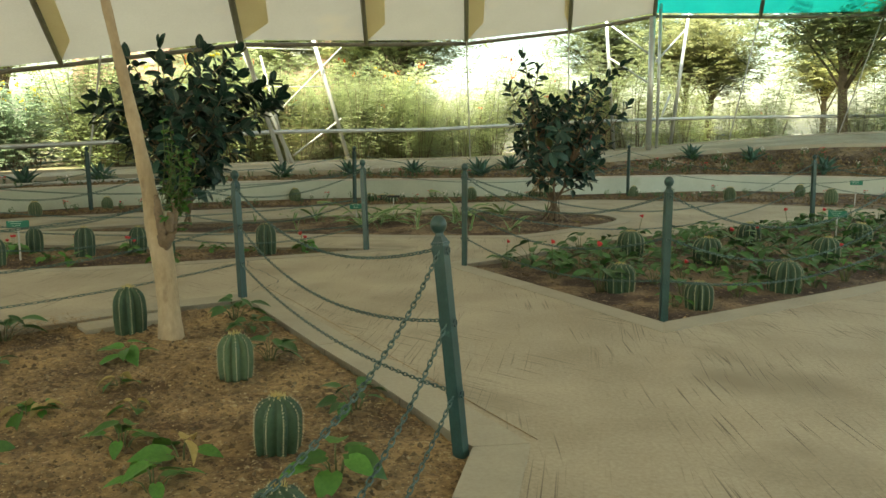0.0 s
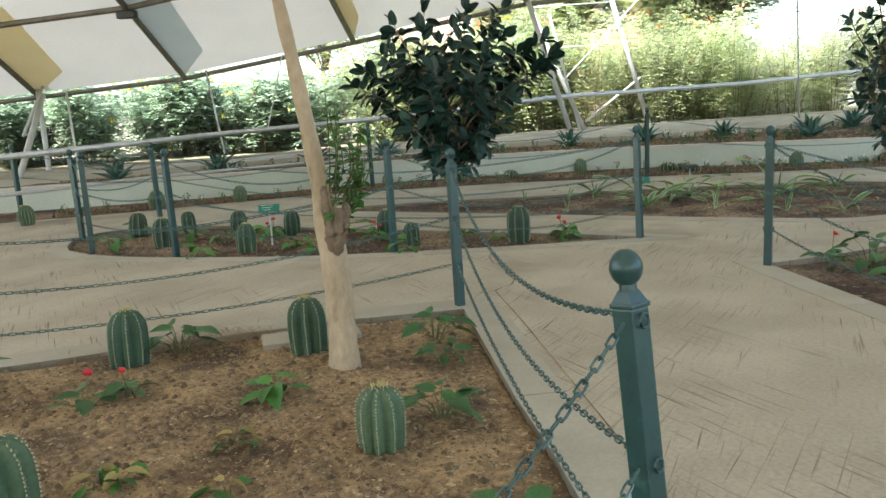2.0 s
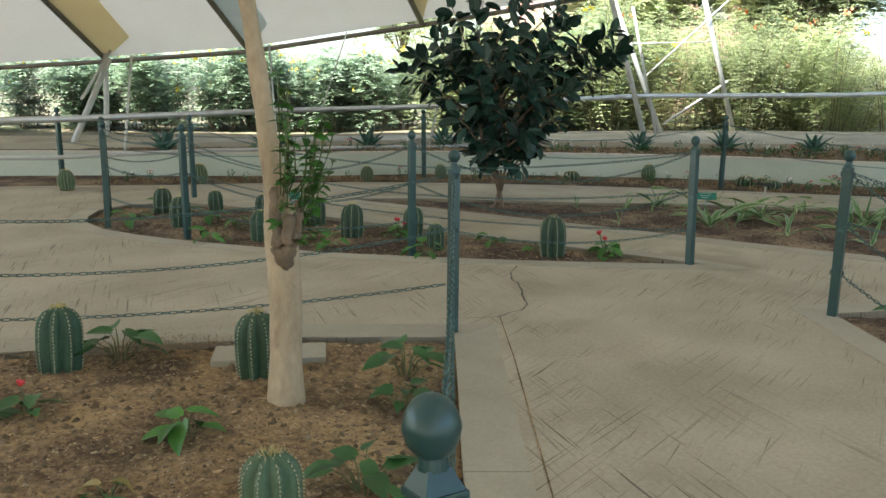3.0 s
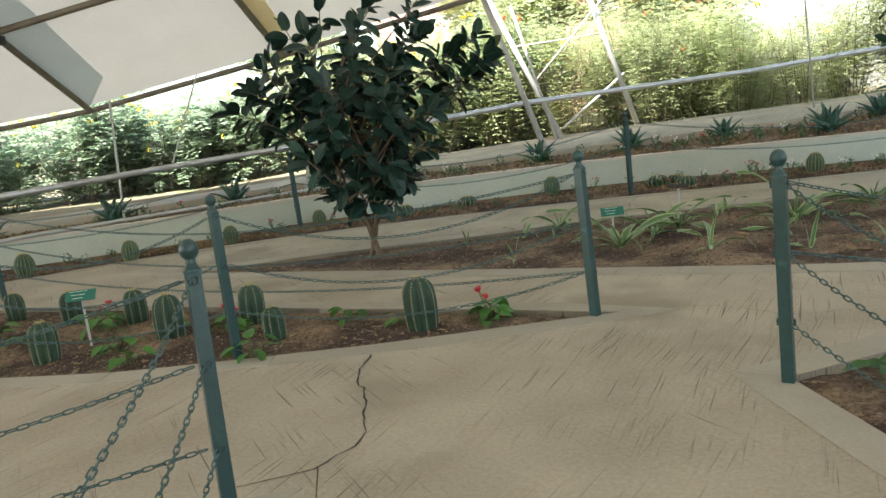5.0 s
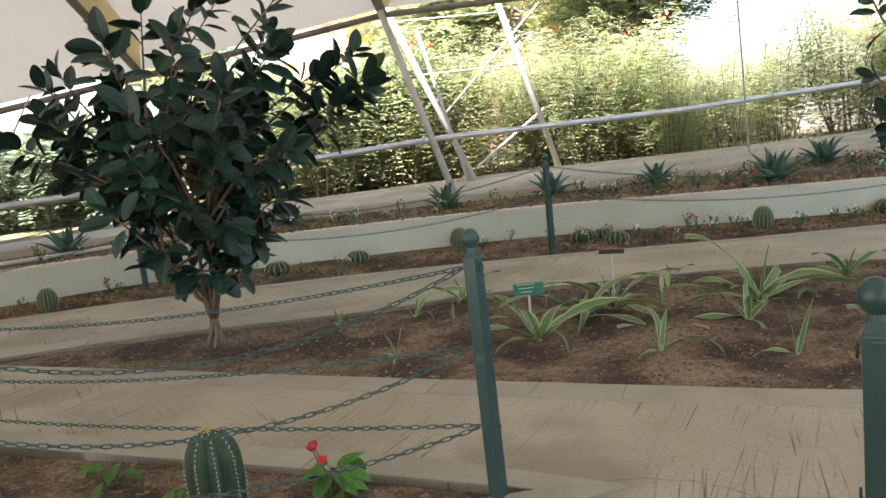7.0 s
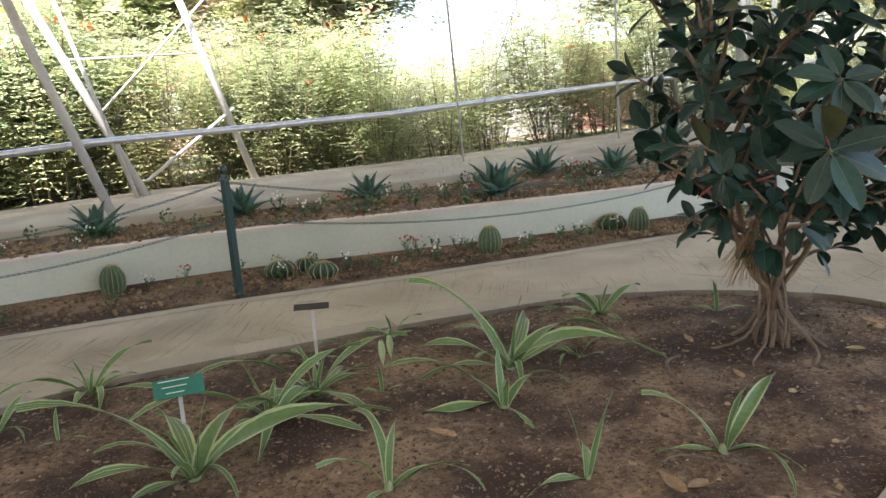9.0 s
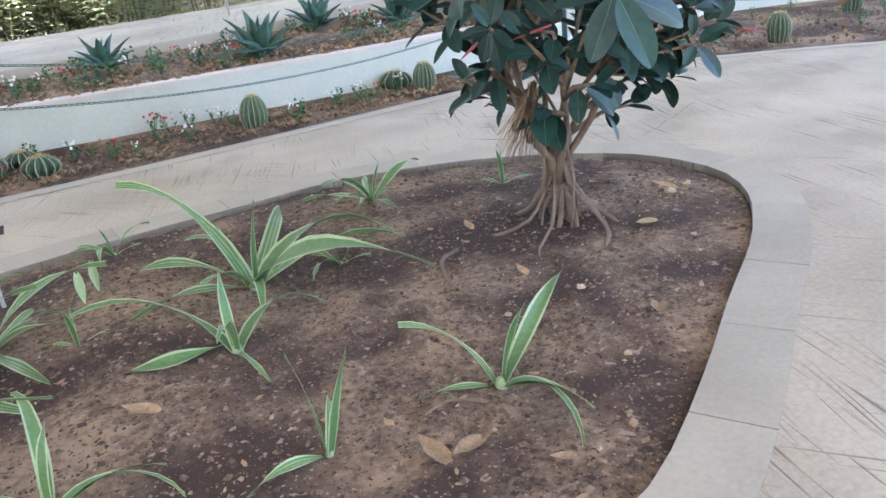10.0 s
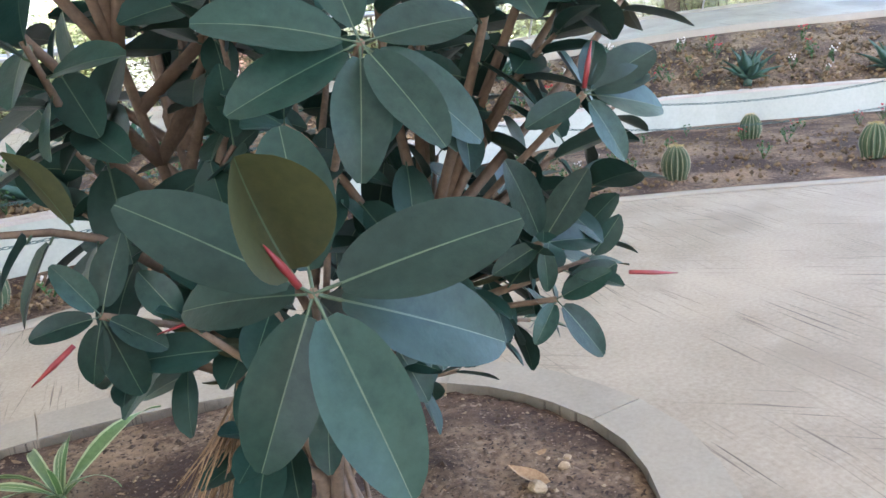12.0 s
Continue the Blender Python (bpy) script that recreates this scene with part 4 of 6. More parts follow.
def leaf_matrix(p, d, roll=0.0, size=1.0):
    y = Vector(d).normalized()
    x = y.cross(Vector((0, 0, 1)))
    x = x.normalized() if x.length > 0.05 else Vector((1, 0, 0))
    m = Matrix((x, y, x.cross(y))).transposed().to_4x4()
    m.translation = p
    return m @ Matrix.Rotation(roll, 4, "Y") @ Matrix.Scale(size, 4)


LEAF_A = heart_leaf("leaf", 0.11, 0.078, M_leaf)
LEAF_B = heart_leaf("leaf", 0.12, 0.085, M_leaf_dark)
LEAF_C = heart_leaf("leaf", 0.09, 0.06, M_leaf_yellow, 0.5, 0.5)
bm = bmesh.new()
lathe(bm, [(0.003, 0), (0.013, 0.008), (0.021, 0.022), (0.019, 0.032), (0.006, 0.036)], 10, lobes=lambda a, k: 1 + 0.25 * math.cos(3 * a))
FLOWER = bpy.data.meshes.new("flower")
bm.to_mesh(FLOWER)
bm.free()
FLOWER.materials.append(M_red)


def make_herb(seed, leaves, spread, tall, dark=False, flowers=0, yellow=0):
    rng = random.Random(seed)
    root = empty("potted_herb")
    root.name = "herb_plant"
    heads = []
    for k in range(leaves):
        a = k * 2.4 + rng.uniform(-.4, .4)
        q = spread * math.sqrt((k + 0.6) / leaves) * rng.uniform(0.7, 1.1)
        z = tall * rng.uniform(0.45, 1.0) * (1 - 0.35 * q / spread)
        tip = Vector((q * math.cos(a), q * math.sin(a), z))
        bm = bmesh.new()
        tube(bm, [(0.01 * math.cos(a), 0.01 * math.sin(a), -0.02), tip * 0.5 + Vector((0, 0, 0.2 * z)), tip], [0.0035, 0.003, 0.002], 5)
        part("stem", bm, M_stem, root)
        d = Vector((math.cos(a), math.sin(a), rng.uniform(-0.5, 0.35)))
        heads.append((tip, d, rng.uniform(-0.5, 0.5), rng.uniform(0.65, 1.15)))
    tops = []
    for k in range(flowers):
        a = rng.uniform(0, 6.28)
        tip = Vector((0.4 * spread * math.cos(a), 0.4 * spread * math.sin(a), tall * rng.uniform(1.05, 1.35)))
        bm = bmesh.new()
        tube(bm, [(0, 0, -0.02), tip * 0.6, tip], 0.003, 5)
        part("stem", bm, M_stem, root)
        tops.append(tip)
    for k, (p, d, r, s) in enumerate(heads):
        me = LEAF_C if k < yellow else (LEAF_B if dark else LEAF_A)
        place_part("leaf", me, root, leaf_matrix(p, d, r, s))
    for p in tops:
        place_part("flower", FLOWER, root, Matrix.Translation(p) @ Matrix.Rotation(rng.uniform(-.6, .6), 4, "X"), "glossy red flower")
    return root


scatter_things(make_herb(11, 8, 0.10, 0.135), [(x, y, on_bed(x, y, BC), t, s) for x, y, t, s in ((-1.87, 4.77, 0.2, 1.15), (-1.32, 3.43, 1.5, 1.0), (-0.27, 3.11, 2.4, 1.2), (-2.25, 3.06, 3.3, 1.0), (-1.80, 2.91, 4.0, 1.1), (-1.00, 3.00, 0.9, 1.0), (-3.27, 3.78, 0.4, 1.0))],
               "bright green heart-leaved herb in dry soil", "herb", "cactus bed herbs")
scatter_things(make_herb(12, 5, 0.08, 0.10, yellow=2), [(x, y, on_bed(x, y, BC), t, s) for x, y, t, s in ((-1.70, 4.28, 0.2, 1.0), (-1.96, 3.76, 1.5, 1.1), (-1.00, 3.32, 2.4, 1.4), (-1.92, 3.28, 3.3, 1.0), (-1.91, 3.81, 4.2, 0.9), (-1.46, 3.91, 5.1, 0.9), (-2.86, 3.79, 5.6, 0.9), (-2.92, 2.68, 1.0, 1.2), (-1.62, 2.37, 2.0, 1.2), (-2.56, 1.98, 2.0, 1.2))],
               "small wilted herb with yellowing leaves", "herb", "cactus bed herbs")
scatter_things(make_herb(13, 10, 0.15, 0.20, dark=True), [(x, y, on_bed(x, y, BC), t, s) for x, y, t, s in ((-0.97, 4.82, 0.2, 1.05), (-0.31, 3.98, 1.5, 0.9), (-1.52, 5.92, 2.4, 1.1), (-1.30, 5.56, 3.3, 0.8), (-3.65, 4.34, 4.0, 1.1), (-2.98, 5.27, 0.7, 1.2))],
               "dark green broad-leaved herb at the bed edge", "herb", "cactus bed herbs")
scatter_things(make_herb(14, 6, 0.11, 0.13, dark=True, flowers=1), [(x, y, on_bed(x, y, BC), t, s) for x, y, t, s in ((-2.74, 4.36, 0.2, 1.1), (-2.62, 4.54, 1.4, 0.8))],
               "small herb with a single red flower", "herb", "cactus bed herbs")
scatter_things(make_herb(15, 18, 0.14, 0.17, flowers=3), [(x, y, on_bed(x, y, BI), t, s) for x, y, t, s in ((-1.65, 9.41, 0.2, 1.05), (-3.71, 9.06, 1.5, 0.9), (-4.27, 9.00, 2.4, 0.9), (-5.18, 9.16, 3.0, 0.9))],
               "leafy herb with glossy red flowers beside a cactus", "herb", "island herbs")
scatter_things(make_herb(16, 9, 0.15, 0.20), [(x, y, on_bed(x, y, BI), t, s) for x, y, t, s in ((-3.04, 8.49, 0.2, 1.1), (-2.79, 9.33, 1.2, 0.8), (-3.98, 8.26, 2.2, 0.9), (-4.41, 8.52, 3.2, 0.9), (-5.35, 8.51, 4.2, 1.0), (-5.99, 8.61, 5.2, 1.1), (-6.56, 8.02, 0.7, 1.1), (-5.13, 7.87, 1.7, 1.0), (-2.30, 9.28, 2.7, 0.7), (-5.06, 8.94, 1.7, 1.0), (-6.93, 8.80, 1.0, 1.0))],
               "bright green leafy herb in the island bed", "herb", "island herbs")
rng = random.Random(21)
spots = []
for k in range(700):
    x, y = rng.uniform(0.5, 8.4), rng.uniform(6.3, 13)
    if inside((x, y), BH) and edge_distance((x, y), BH) > 0.22 and all(math.hypot(x - a, y - b) > 0.31 for a, b, *_ in spots):
        if x + y > 9.0 or rng.random() < 0.35:
            spots.append((x, y, on_bed(x, y, BH), rng.uniform(0, 6), rng.uniform(0.8, 1.15)))
third = max(1, len(spots) // 3)
scatter_things(make_herb(17, 13, 0.20, 0.26, dark=True), spots[:third] + spots[2 * third:-9], "dense dark green leafy herb in the herb bed", "herb", "herb bed plants")
scatter_things(make_herb(18, 11, 0.19, 0.24), spots[third:2 * third], "fresh green leafy herb in the herb bed", "herb", "herb bed plants")
scatter_things(make_herb(19, 12, 0.18, 0.26, dark=True, flowers=1), spots[-9:] + [(1.55, 7.1, on_bed(1.55, 7.1, BH), 0.3, 1.2), (1.2, 7.75, on_bed(1.2, 7.75, BH), 1.3, 1.0), (0.75, 8.35, on_bed(0.75, 8.35, BH), 2.3, 0.8)],
               "dark green herb with small red flowers", "herb", "herb bed plants")


# ---- strap-leaved plants ----
def strap_leaf(name, length, width, start, arch, seed):
    rng = random.Random(seed)
    n = 9
    verts, faces, slots = [], [], []
    for k in range(n + 1):
        u = k / n
        ang = start - arch * u ** 1.4
        if k == 0:
            y, z = 0.0, 0.0
        else:
            y += length / n * math.cos(ang)
            z += length / n * math.sin(ang)
        half = width / 2 * (0.42 + 0.58 * math.sin(math.pi * min(1, u * 0.95 + 0.12))) * (1 - u ** 5) + 0.001
        tw = 0.35 * u * math.sin(seed * 2.3)
        swing = 0.22 * length * u * u * math.sin(seed * 1.9 + 0.6)
        wave = 0.012 * math.sin(7 * u + seed)
        for s in (-1, -0.70, -0.3, -0.22, 0.22, 0.3, 0.70, 1):
            verts.append((s * half + swing, y, z + abs(s) * half * 0.35 + s * half * tw + wave * s))
    for r in range(n):
        for c in range(7):
            faces.append((r * 8 + c, r * 8 + c + 1, r * 8 + c + 9, r * 8 + c + 8))
            slots.append(1 if c in (0, 6) or (c in (2, 4) and seed % 2) else 0)
    return raw_mesh(name, verts, faces, [M_strap, M_cream], slots)


STRAPS = [strap_leaf("leaf", size, 0.050, radians(s), radians(a), i) for i, (s, a, size) in enumerate(((82, 18, 0.42), (66, 70, 0.50), (52, 78, 0.54), (36, 58, 0.52), (48, 105, 0.56), (24, 40, 0.46)))]


def make_strap_plant(seed, leaves, upright=0):
    rng = random.Random(seed)
    root = empty("variegated_lily")
    bm = bmesh.new()
    lathe(bm, [(0.018, -0.02), (0.022, 0.0), (0.018, 0.025), (0.010, 0.045)], 10)
    part("bulb", bm, M_cream, root)
    for k in range(leaves):
        a = k * 2.3 + rng.uniform(-.3, .3)
        me = STRAPS[0] if k < upright else rng.choice(STRAPS[1:])
        s = rng.uniform(0.5, 1.3)
        place_part("leaf", me, root, Matrix.Rotation(a, 4, "Z") @ Matrix.Translation((0, 0.008, 0.012)) @ Matrix.Rotation(rng.uniform(-.15, .15), 4, "Y") @ Matrix.Diagonal((s * rng.uniform(.75, 1.2), s, s * rng.uniform(0.8, 1.25), 1)))
    return root


scatter_things(make_strap_plant(31, 12, 2), [(x, y, on_bed(x, y, BF), t, s) for x, y, t, s in ((-1.25, 11.83, 0.2, 1.4), (0.26, 12.93, 1.2, 1.1), (-0.84, 12.76, 2.2, 0.75), (-1.04, 12.46, 3.2, 0.75), (-2.23, 13.10, 0.9, 0.6), (1.01, 13.87, 0.4, 0.55))],
               "large variegated lily with cream-edged arching leaves in dark soil", "plant", "variegated lilies")
scatter_things(make_strap_plant(32, 6, 1), [(x, y, on_bed(x, y, BF), t, s) for x, y, t, s in ((0.16, 12.30, 0.2, 1.15), (-0.39, 11.55, 1.0, 0.85), (1.01, 11.67, 2.0, 0.95), (-0.45, 13.79, 4.0, 0.6), (-0.98, 13.42, 5.0, 0.6), (-2.50, 12.56, 0.7, 0.6), (0.68, 12.99, 0.1, 0.5))],
               "small variegated lily with cream-edged leaves", "plant", "variegated lilies")
scatter_things(make_strap_plant(33, 4, 2), [(x, y, on_bed(x, y, BF), t, s) for x, y, t, s in ((0.40, 11.51, 0.2, 0.75), (1.80, 13.77, 1.0, 0.65), (-0.47, 12.65, 2.0, 0.5), (-2.19, 11.42, 3.0, 0.65), (-3.03, 12.19, 3.0, 0.5), (-2.07, 12.34, 4.0, 0.45))],
               "young upright variegated lily shoot", "plant", "variegated lilies")


# ---- agaves on the terrace ----
def agave_leaf(name, length, width):
    n = 6
    verts, faces = [], []
    for k in range(n + 1):
        u = k / n
        y = length * u * math.cos(0.4 * u)
        z = 0.10 * length * math.sin(2.2 * u)
        half = width / 2 * (0.6 + 0.4 * math.sin(math.pi * min(1, u * 1.5))) * (1 - u ** 3) + 0.0015
        for s, dz in ((-1, 0.45), (-0.4, 0.1), (0.4, 0.1), (1, 0.45)):
            verts.append((s * half, y, z + dz * half))
        verts.append((0, y, z - half * 0.25))
    for r in range(n):
        a, b = r * 5, r * 5 + 5
        for c in range(3):
            faces.append((a + c, a + c + 1, b + c + 1, b + c))
        faces.append((a + 3, a + 4, b + 4, b + 3)), faces.append((a + 4, a, b, b + 4))
    return raw_mesh(name, verts, faces, M_agave)


AGAVE_LEAF = agave_leaf("leaf", 0.50, 0.165)


def make_agave(seed):
    rng = random.Random(seed)
    root = empty("agave")
    bm = bmesh.new()
    lathe(bm, [(0.05, -0.05), (0.06, 0.0), (0.05, 0.06), (0.02, 0.10)], 12)
    part("core", bm, M_agave, root)
    for k in range(17):
        a = k * 2.39996
        tilt = radians(2 + 78 * (k / 16) ** 1.1)
        s = rng.uniform(0.8, 1.1) * (0.75 + 0.25 * math.sin(math.pi * k / 16))
        place_part("leaf", AGAVE_LEAF, root, Matrix.Rotation(a, 4, "Z") @ Matrix.Translation((0, 0.02, 0.03)) @ Matrix.Rotation(tilt, 4, "X") @ Matrix.Scale(s, 4))
    return root


def polyline_distance(p, line):
    best = 99
    for a, b in zip(line, line[1:]):
        dx, dy = b[0] - a[0], b[1] - a[1]
        t = min(1, max(0, ((p[0] - a[0]) * dx + (p[1] - a[1]) * dy) / (dx * dx + dy * dy)))
        e = math.hypot(p[0] - a[0] - t * dx, p[1] - a[1] - t * dy)
        if e < best:
            best, where = e, (t, a, b)
    return best, where


def terrace(x, y):
    dw, _ = polyline_distance((x, y), WALL)
    dk, (t, a, b) = polyline_distance((x, y), KERB)
    zk = a[2] + t * (b[2] - a[2]) - 0.10
    f = dw / (dw + dk)
    return (WALL_TOP - 0.02) * (1 - f) + zk * f - 0.01


scatter_things(make_agave(41), [(x, y, terrace(x, y), t, s) for x, y, t, s in ((-8.98, 12.72, 0.2, 1.0), (-7.83, 14.11, 1.2, 0.95), (-7.01, 15.39, 2.2, 1.0), (-3.66, 16.87, 3.2, 0.95), (-2.30, 17.66, 4.2, 0.95), (-0.84, 18.11, 0.6, 0.85), (0.71, 17.66, 0.9, 1.1),
               (1.47, 19.12, 1.9, 1.0), (2.40, 18.82, 2.9, 0.95), (3.66, 20.43, 3.9, 1.1), (6.41, 20.80, 4.9, 1.0), (7.83, 20.34, 0.2, 1.0), (9.10, 18.99, 1.1, 1.05), (-10.11, 11.46, 0.3, 1.0), (-5.76, 16.07, 0.3, 0.8), (10.82, 18.29, 0.3, 1.0))],
               "blue-green agave rosette with stiff pointed leaves on the terrace", "agave", "terrace agaves")


# ---- small border flowers ----
def make_seedling(seed, mat, label):
    rng = random.Random(seed)
    root = empty("seedling")
    bm = bmesh.new()
    for k in range(5):
        a = rng.uniform(0, 6.28)
        tip = Vector((0.07 * math.cos(a), 0.07 * math.sin(a), rng.uniform(0.07, 0.16)))
        tube(bm, [(0, 0, -0.01), tip], [0.004, 0.002], 4)
        for j in range(6):
            p = tip * rng.uniform(0.5, 1)
            d = Vector((rng.uniform(-1, 1), rng.uniform(-1, 1), rng.uniform(-.2, .8))).normalized() * 0.04
            s = d.cross(Vector((0, 0, 1))).normalized() * 0.012
            bm.faces.new((bm.verts.new(p), bm.verts.new(p + d * .5 + s), bm.verts.new(p + d), bm.verts.new(p + d * .5 - s)))
    part("sprig", bm, M_leaf_dark, root, smooth=False)
    bm = bmesh.new()
    for k in range(7):
        c = Vector((rng.uniform(-.06, .06), rng.uniform(-.06, .06), rng.uniform(0.11, 0.18)))
        bmesh.ops.create_icosphere(bm, subdivisions=1, radius=rng.uniform(0.008, 0.014), matrix=Matrix.Translation(c))
    part("blossom_head", bm, mat, root)["kind"] = "stuff"
    return root


rng = random.Random(51)
for mat, label, seed, n1, n2 in ((M_red, "small bedding plant with pinkish red blossoms", 52, 18, 22), (M_white_flower, "small bedding plant with white blossoms", 53, 26, 45), (M_leaf_dark, "low dark green bedding seedling", 54, 60, 110)):
    spots = []
    for k in range(n1):
        i = rng.uniform(1.5, len(FRONT) - 2.5)
        j = int(i)
        u = rng.uniform(0.3, 0.92)
        f = Vector(FRONT[j]).lerp(Vector(FRONT[j + 1]), i - j)
        w = Vector(WALL[j]).lerp(Vector(WALL[j + 1]), i - j)
        p = f.lerp(w, u)
        spots.append((p.x, p.y, 0.0 + 0.05 * u, rng.uniform(0, 6), rng.uniform(0.6, 1.1)))
    for k in range(n2):
        i = rng.uniform(2.5, len(WALL) - 2.5)
        j = int(i)
        w = Vector(WALL[j]).lerp(Vector(WALL[j + 1]), i - j)
        q = Vector(K2[j]).lerp(Vector(K2[j + 1]), i - j)
        p = w.lerp(q, rng.uniform(0.15, 0.92))
        spots.append((p.x, p.y, terrace(p.x, p.y), rng.uniform(0, 6), rng.uniform(0.7, 1.3)))
    scatter_things(make_seedling(seed, mat, label), spots, label, "bedding plant", "border seedlings")


# ---- plant labels ----
def make_sign(x, y, z, turn, tilt, label, height=0.32, small=False):
    root = tagged(empty("plant_label"), label, "sign")
    bm = bmesh.new()
    box(bm, 0.02, 0.006, height, Matrix.Translation((0, 0, height / 2 - 0.03)), 0.002)
    part("stake", bm, M_white_steel, root, "pale flat stake", smooth=False)
    bm = bmesh.new()
    w, h = (0.22, 0.045) if small else (0.23, 0.095)
    top = Matrix.Translation((0, -0.01, height)) @ Matrix.Rotation(tilt, 4, "X")
    box(bm, w, 0.008, h, top, 0.003)
    board = part("board", bm, M_dark if small else M_sign, root, smooth=False)
    bm = bmesh.new()
    for k in range(3 if not small else 1):
        box(bm, w * (0.62 - 0.13 * k), 0.002, 0.0035, top @ Matrix.Translation((-0.02, -0.006, 0.035 - 0.03 * k)), 0)
    part("lettering", bm, M_ink if not small else M_stone, board, smooth=False)
    root.matrix_basis = at(x, y, z, turn)


make_sign(-1.40, 12.22, -0.03, 0.35, radians(-35), "green plant label on a stake among variegated lilies", 0.31)
make_sign(-0.91, 13.35, -0.03, 0.0, radians(-50), "dark metal label bracket on a thin stake", 0.38, True)
make_sign(-4.78, 8.62, -0.03, 0.5, radians(-40), "green plant label on a stake in the island bed", 0.43)
make_sign(8.35, 15.95, 0.0, -0.4, radians(-20), "green plant label beside a barrel cactus", 0.46)
make_sign(5.3, 10.4, -0.03, -0.4, radians(-30), "green plant label among herbs", 0.42)


# ---- rubber trees ----
def rubber_leaf(name, length, width, bend, fold, seed=0, fine=False):
    n = 12 if fine else 7
    cols = (-1, -0.55, -0.035, 0.035, 0.55, 1) if not fine else (-1, -0.75, -0.4, -0.028, 0.028, 0.4, 0.75, 1)
    verts, faces, slots = [], [], []
    stalk = 0.14 * length
    y = z = 0.0
    for k in range(n + 1):
        u = k / n
        ang = -bend * (u - 0.2)
        if k:
            y += length / n * math.cos(ang)
            z += length / n * math.sin(ang)
        w = math.sin(math.pi * (0.02 + 0.97 * u)) ** 0.52 * (1 - 0.10 * u)
        half = max(0.0025, width / 2 * min(1, w * 1.05))
        ripple = 0.010 * length * math.sin(9 * u + seed)
        for s in cols:
            a = abs(s)
            verts.append(((s * half) if a > 0.1 else s * width / 2 * (1 - 0.6 * u), stalk + y, z + fold * half * a ** 1.3 + ripple * a + (-0.006 * length if a < 0.1 else 0)))
    m = len(cols)
    for r in range(n):
        for c in range(m - 1):
            faces.append((r * m + c, r * m + c + 1, (r + 1) * m + c + 1, (r + 1) * m + c))
            slots.append(1 if c == (m - 2) // 2 else 0)
    base = len(verts)
    for yy, rr in ((0.0, 0.003), (stalk * 1.05, 0.0028)):
        for k in range(4):
            t = math.pi / 2 * k
            verts.append((rr * math.cos(t), yy, rr * math.sin(t) - 0.002))
    for k in range(4):
        faces.append((base + k, base + (k + 1) % 4, base + 4 + (k + 1) % 4, base + 4 + k))
        slots.append(1)
    return raw_mesh(name, verts, faces, [M_ficus, M_vein], slots)


RUBBER = [rubber_leaf("leaf", 0.20, 0.116, 0.25, 0.22, 1), rubber_leaf("leaf", 0.185, 0.115, 0.5, 0.12, 2), rubber_leaf("leaf", 0.215, 0.120, 0.05, 0.30, 3), rubber_leaf("leaf", 0.15, 0.094, 0.3, 0.25, 4)]
UNDER = rubber_leaf("leaf", 0.185, 0.088, -0.4, -0.35, 5)
UNDER.materials[0] = M_ficus_under


def facing_leaf(p, d, face, roll=0.0, size=1.0):
    """A leaf at p along d whose upper side looks towards face."""
    y = Vector(d).normalized()
    x = y.cross(Vector(face))
    x = x.normalized() if x.length > 0.05 else y.cross(Vector((0, 0, 1))).normalized()
    m = Matrix((x, y, x.cross(y))).transposed().to_4x4()
    m.translation = p
    return m @ Matrix.Rotation(roll, 4, "Y") @ Matrix.Scale(size, 4)


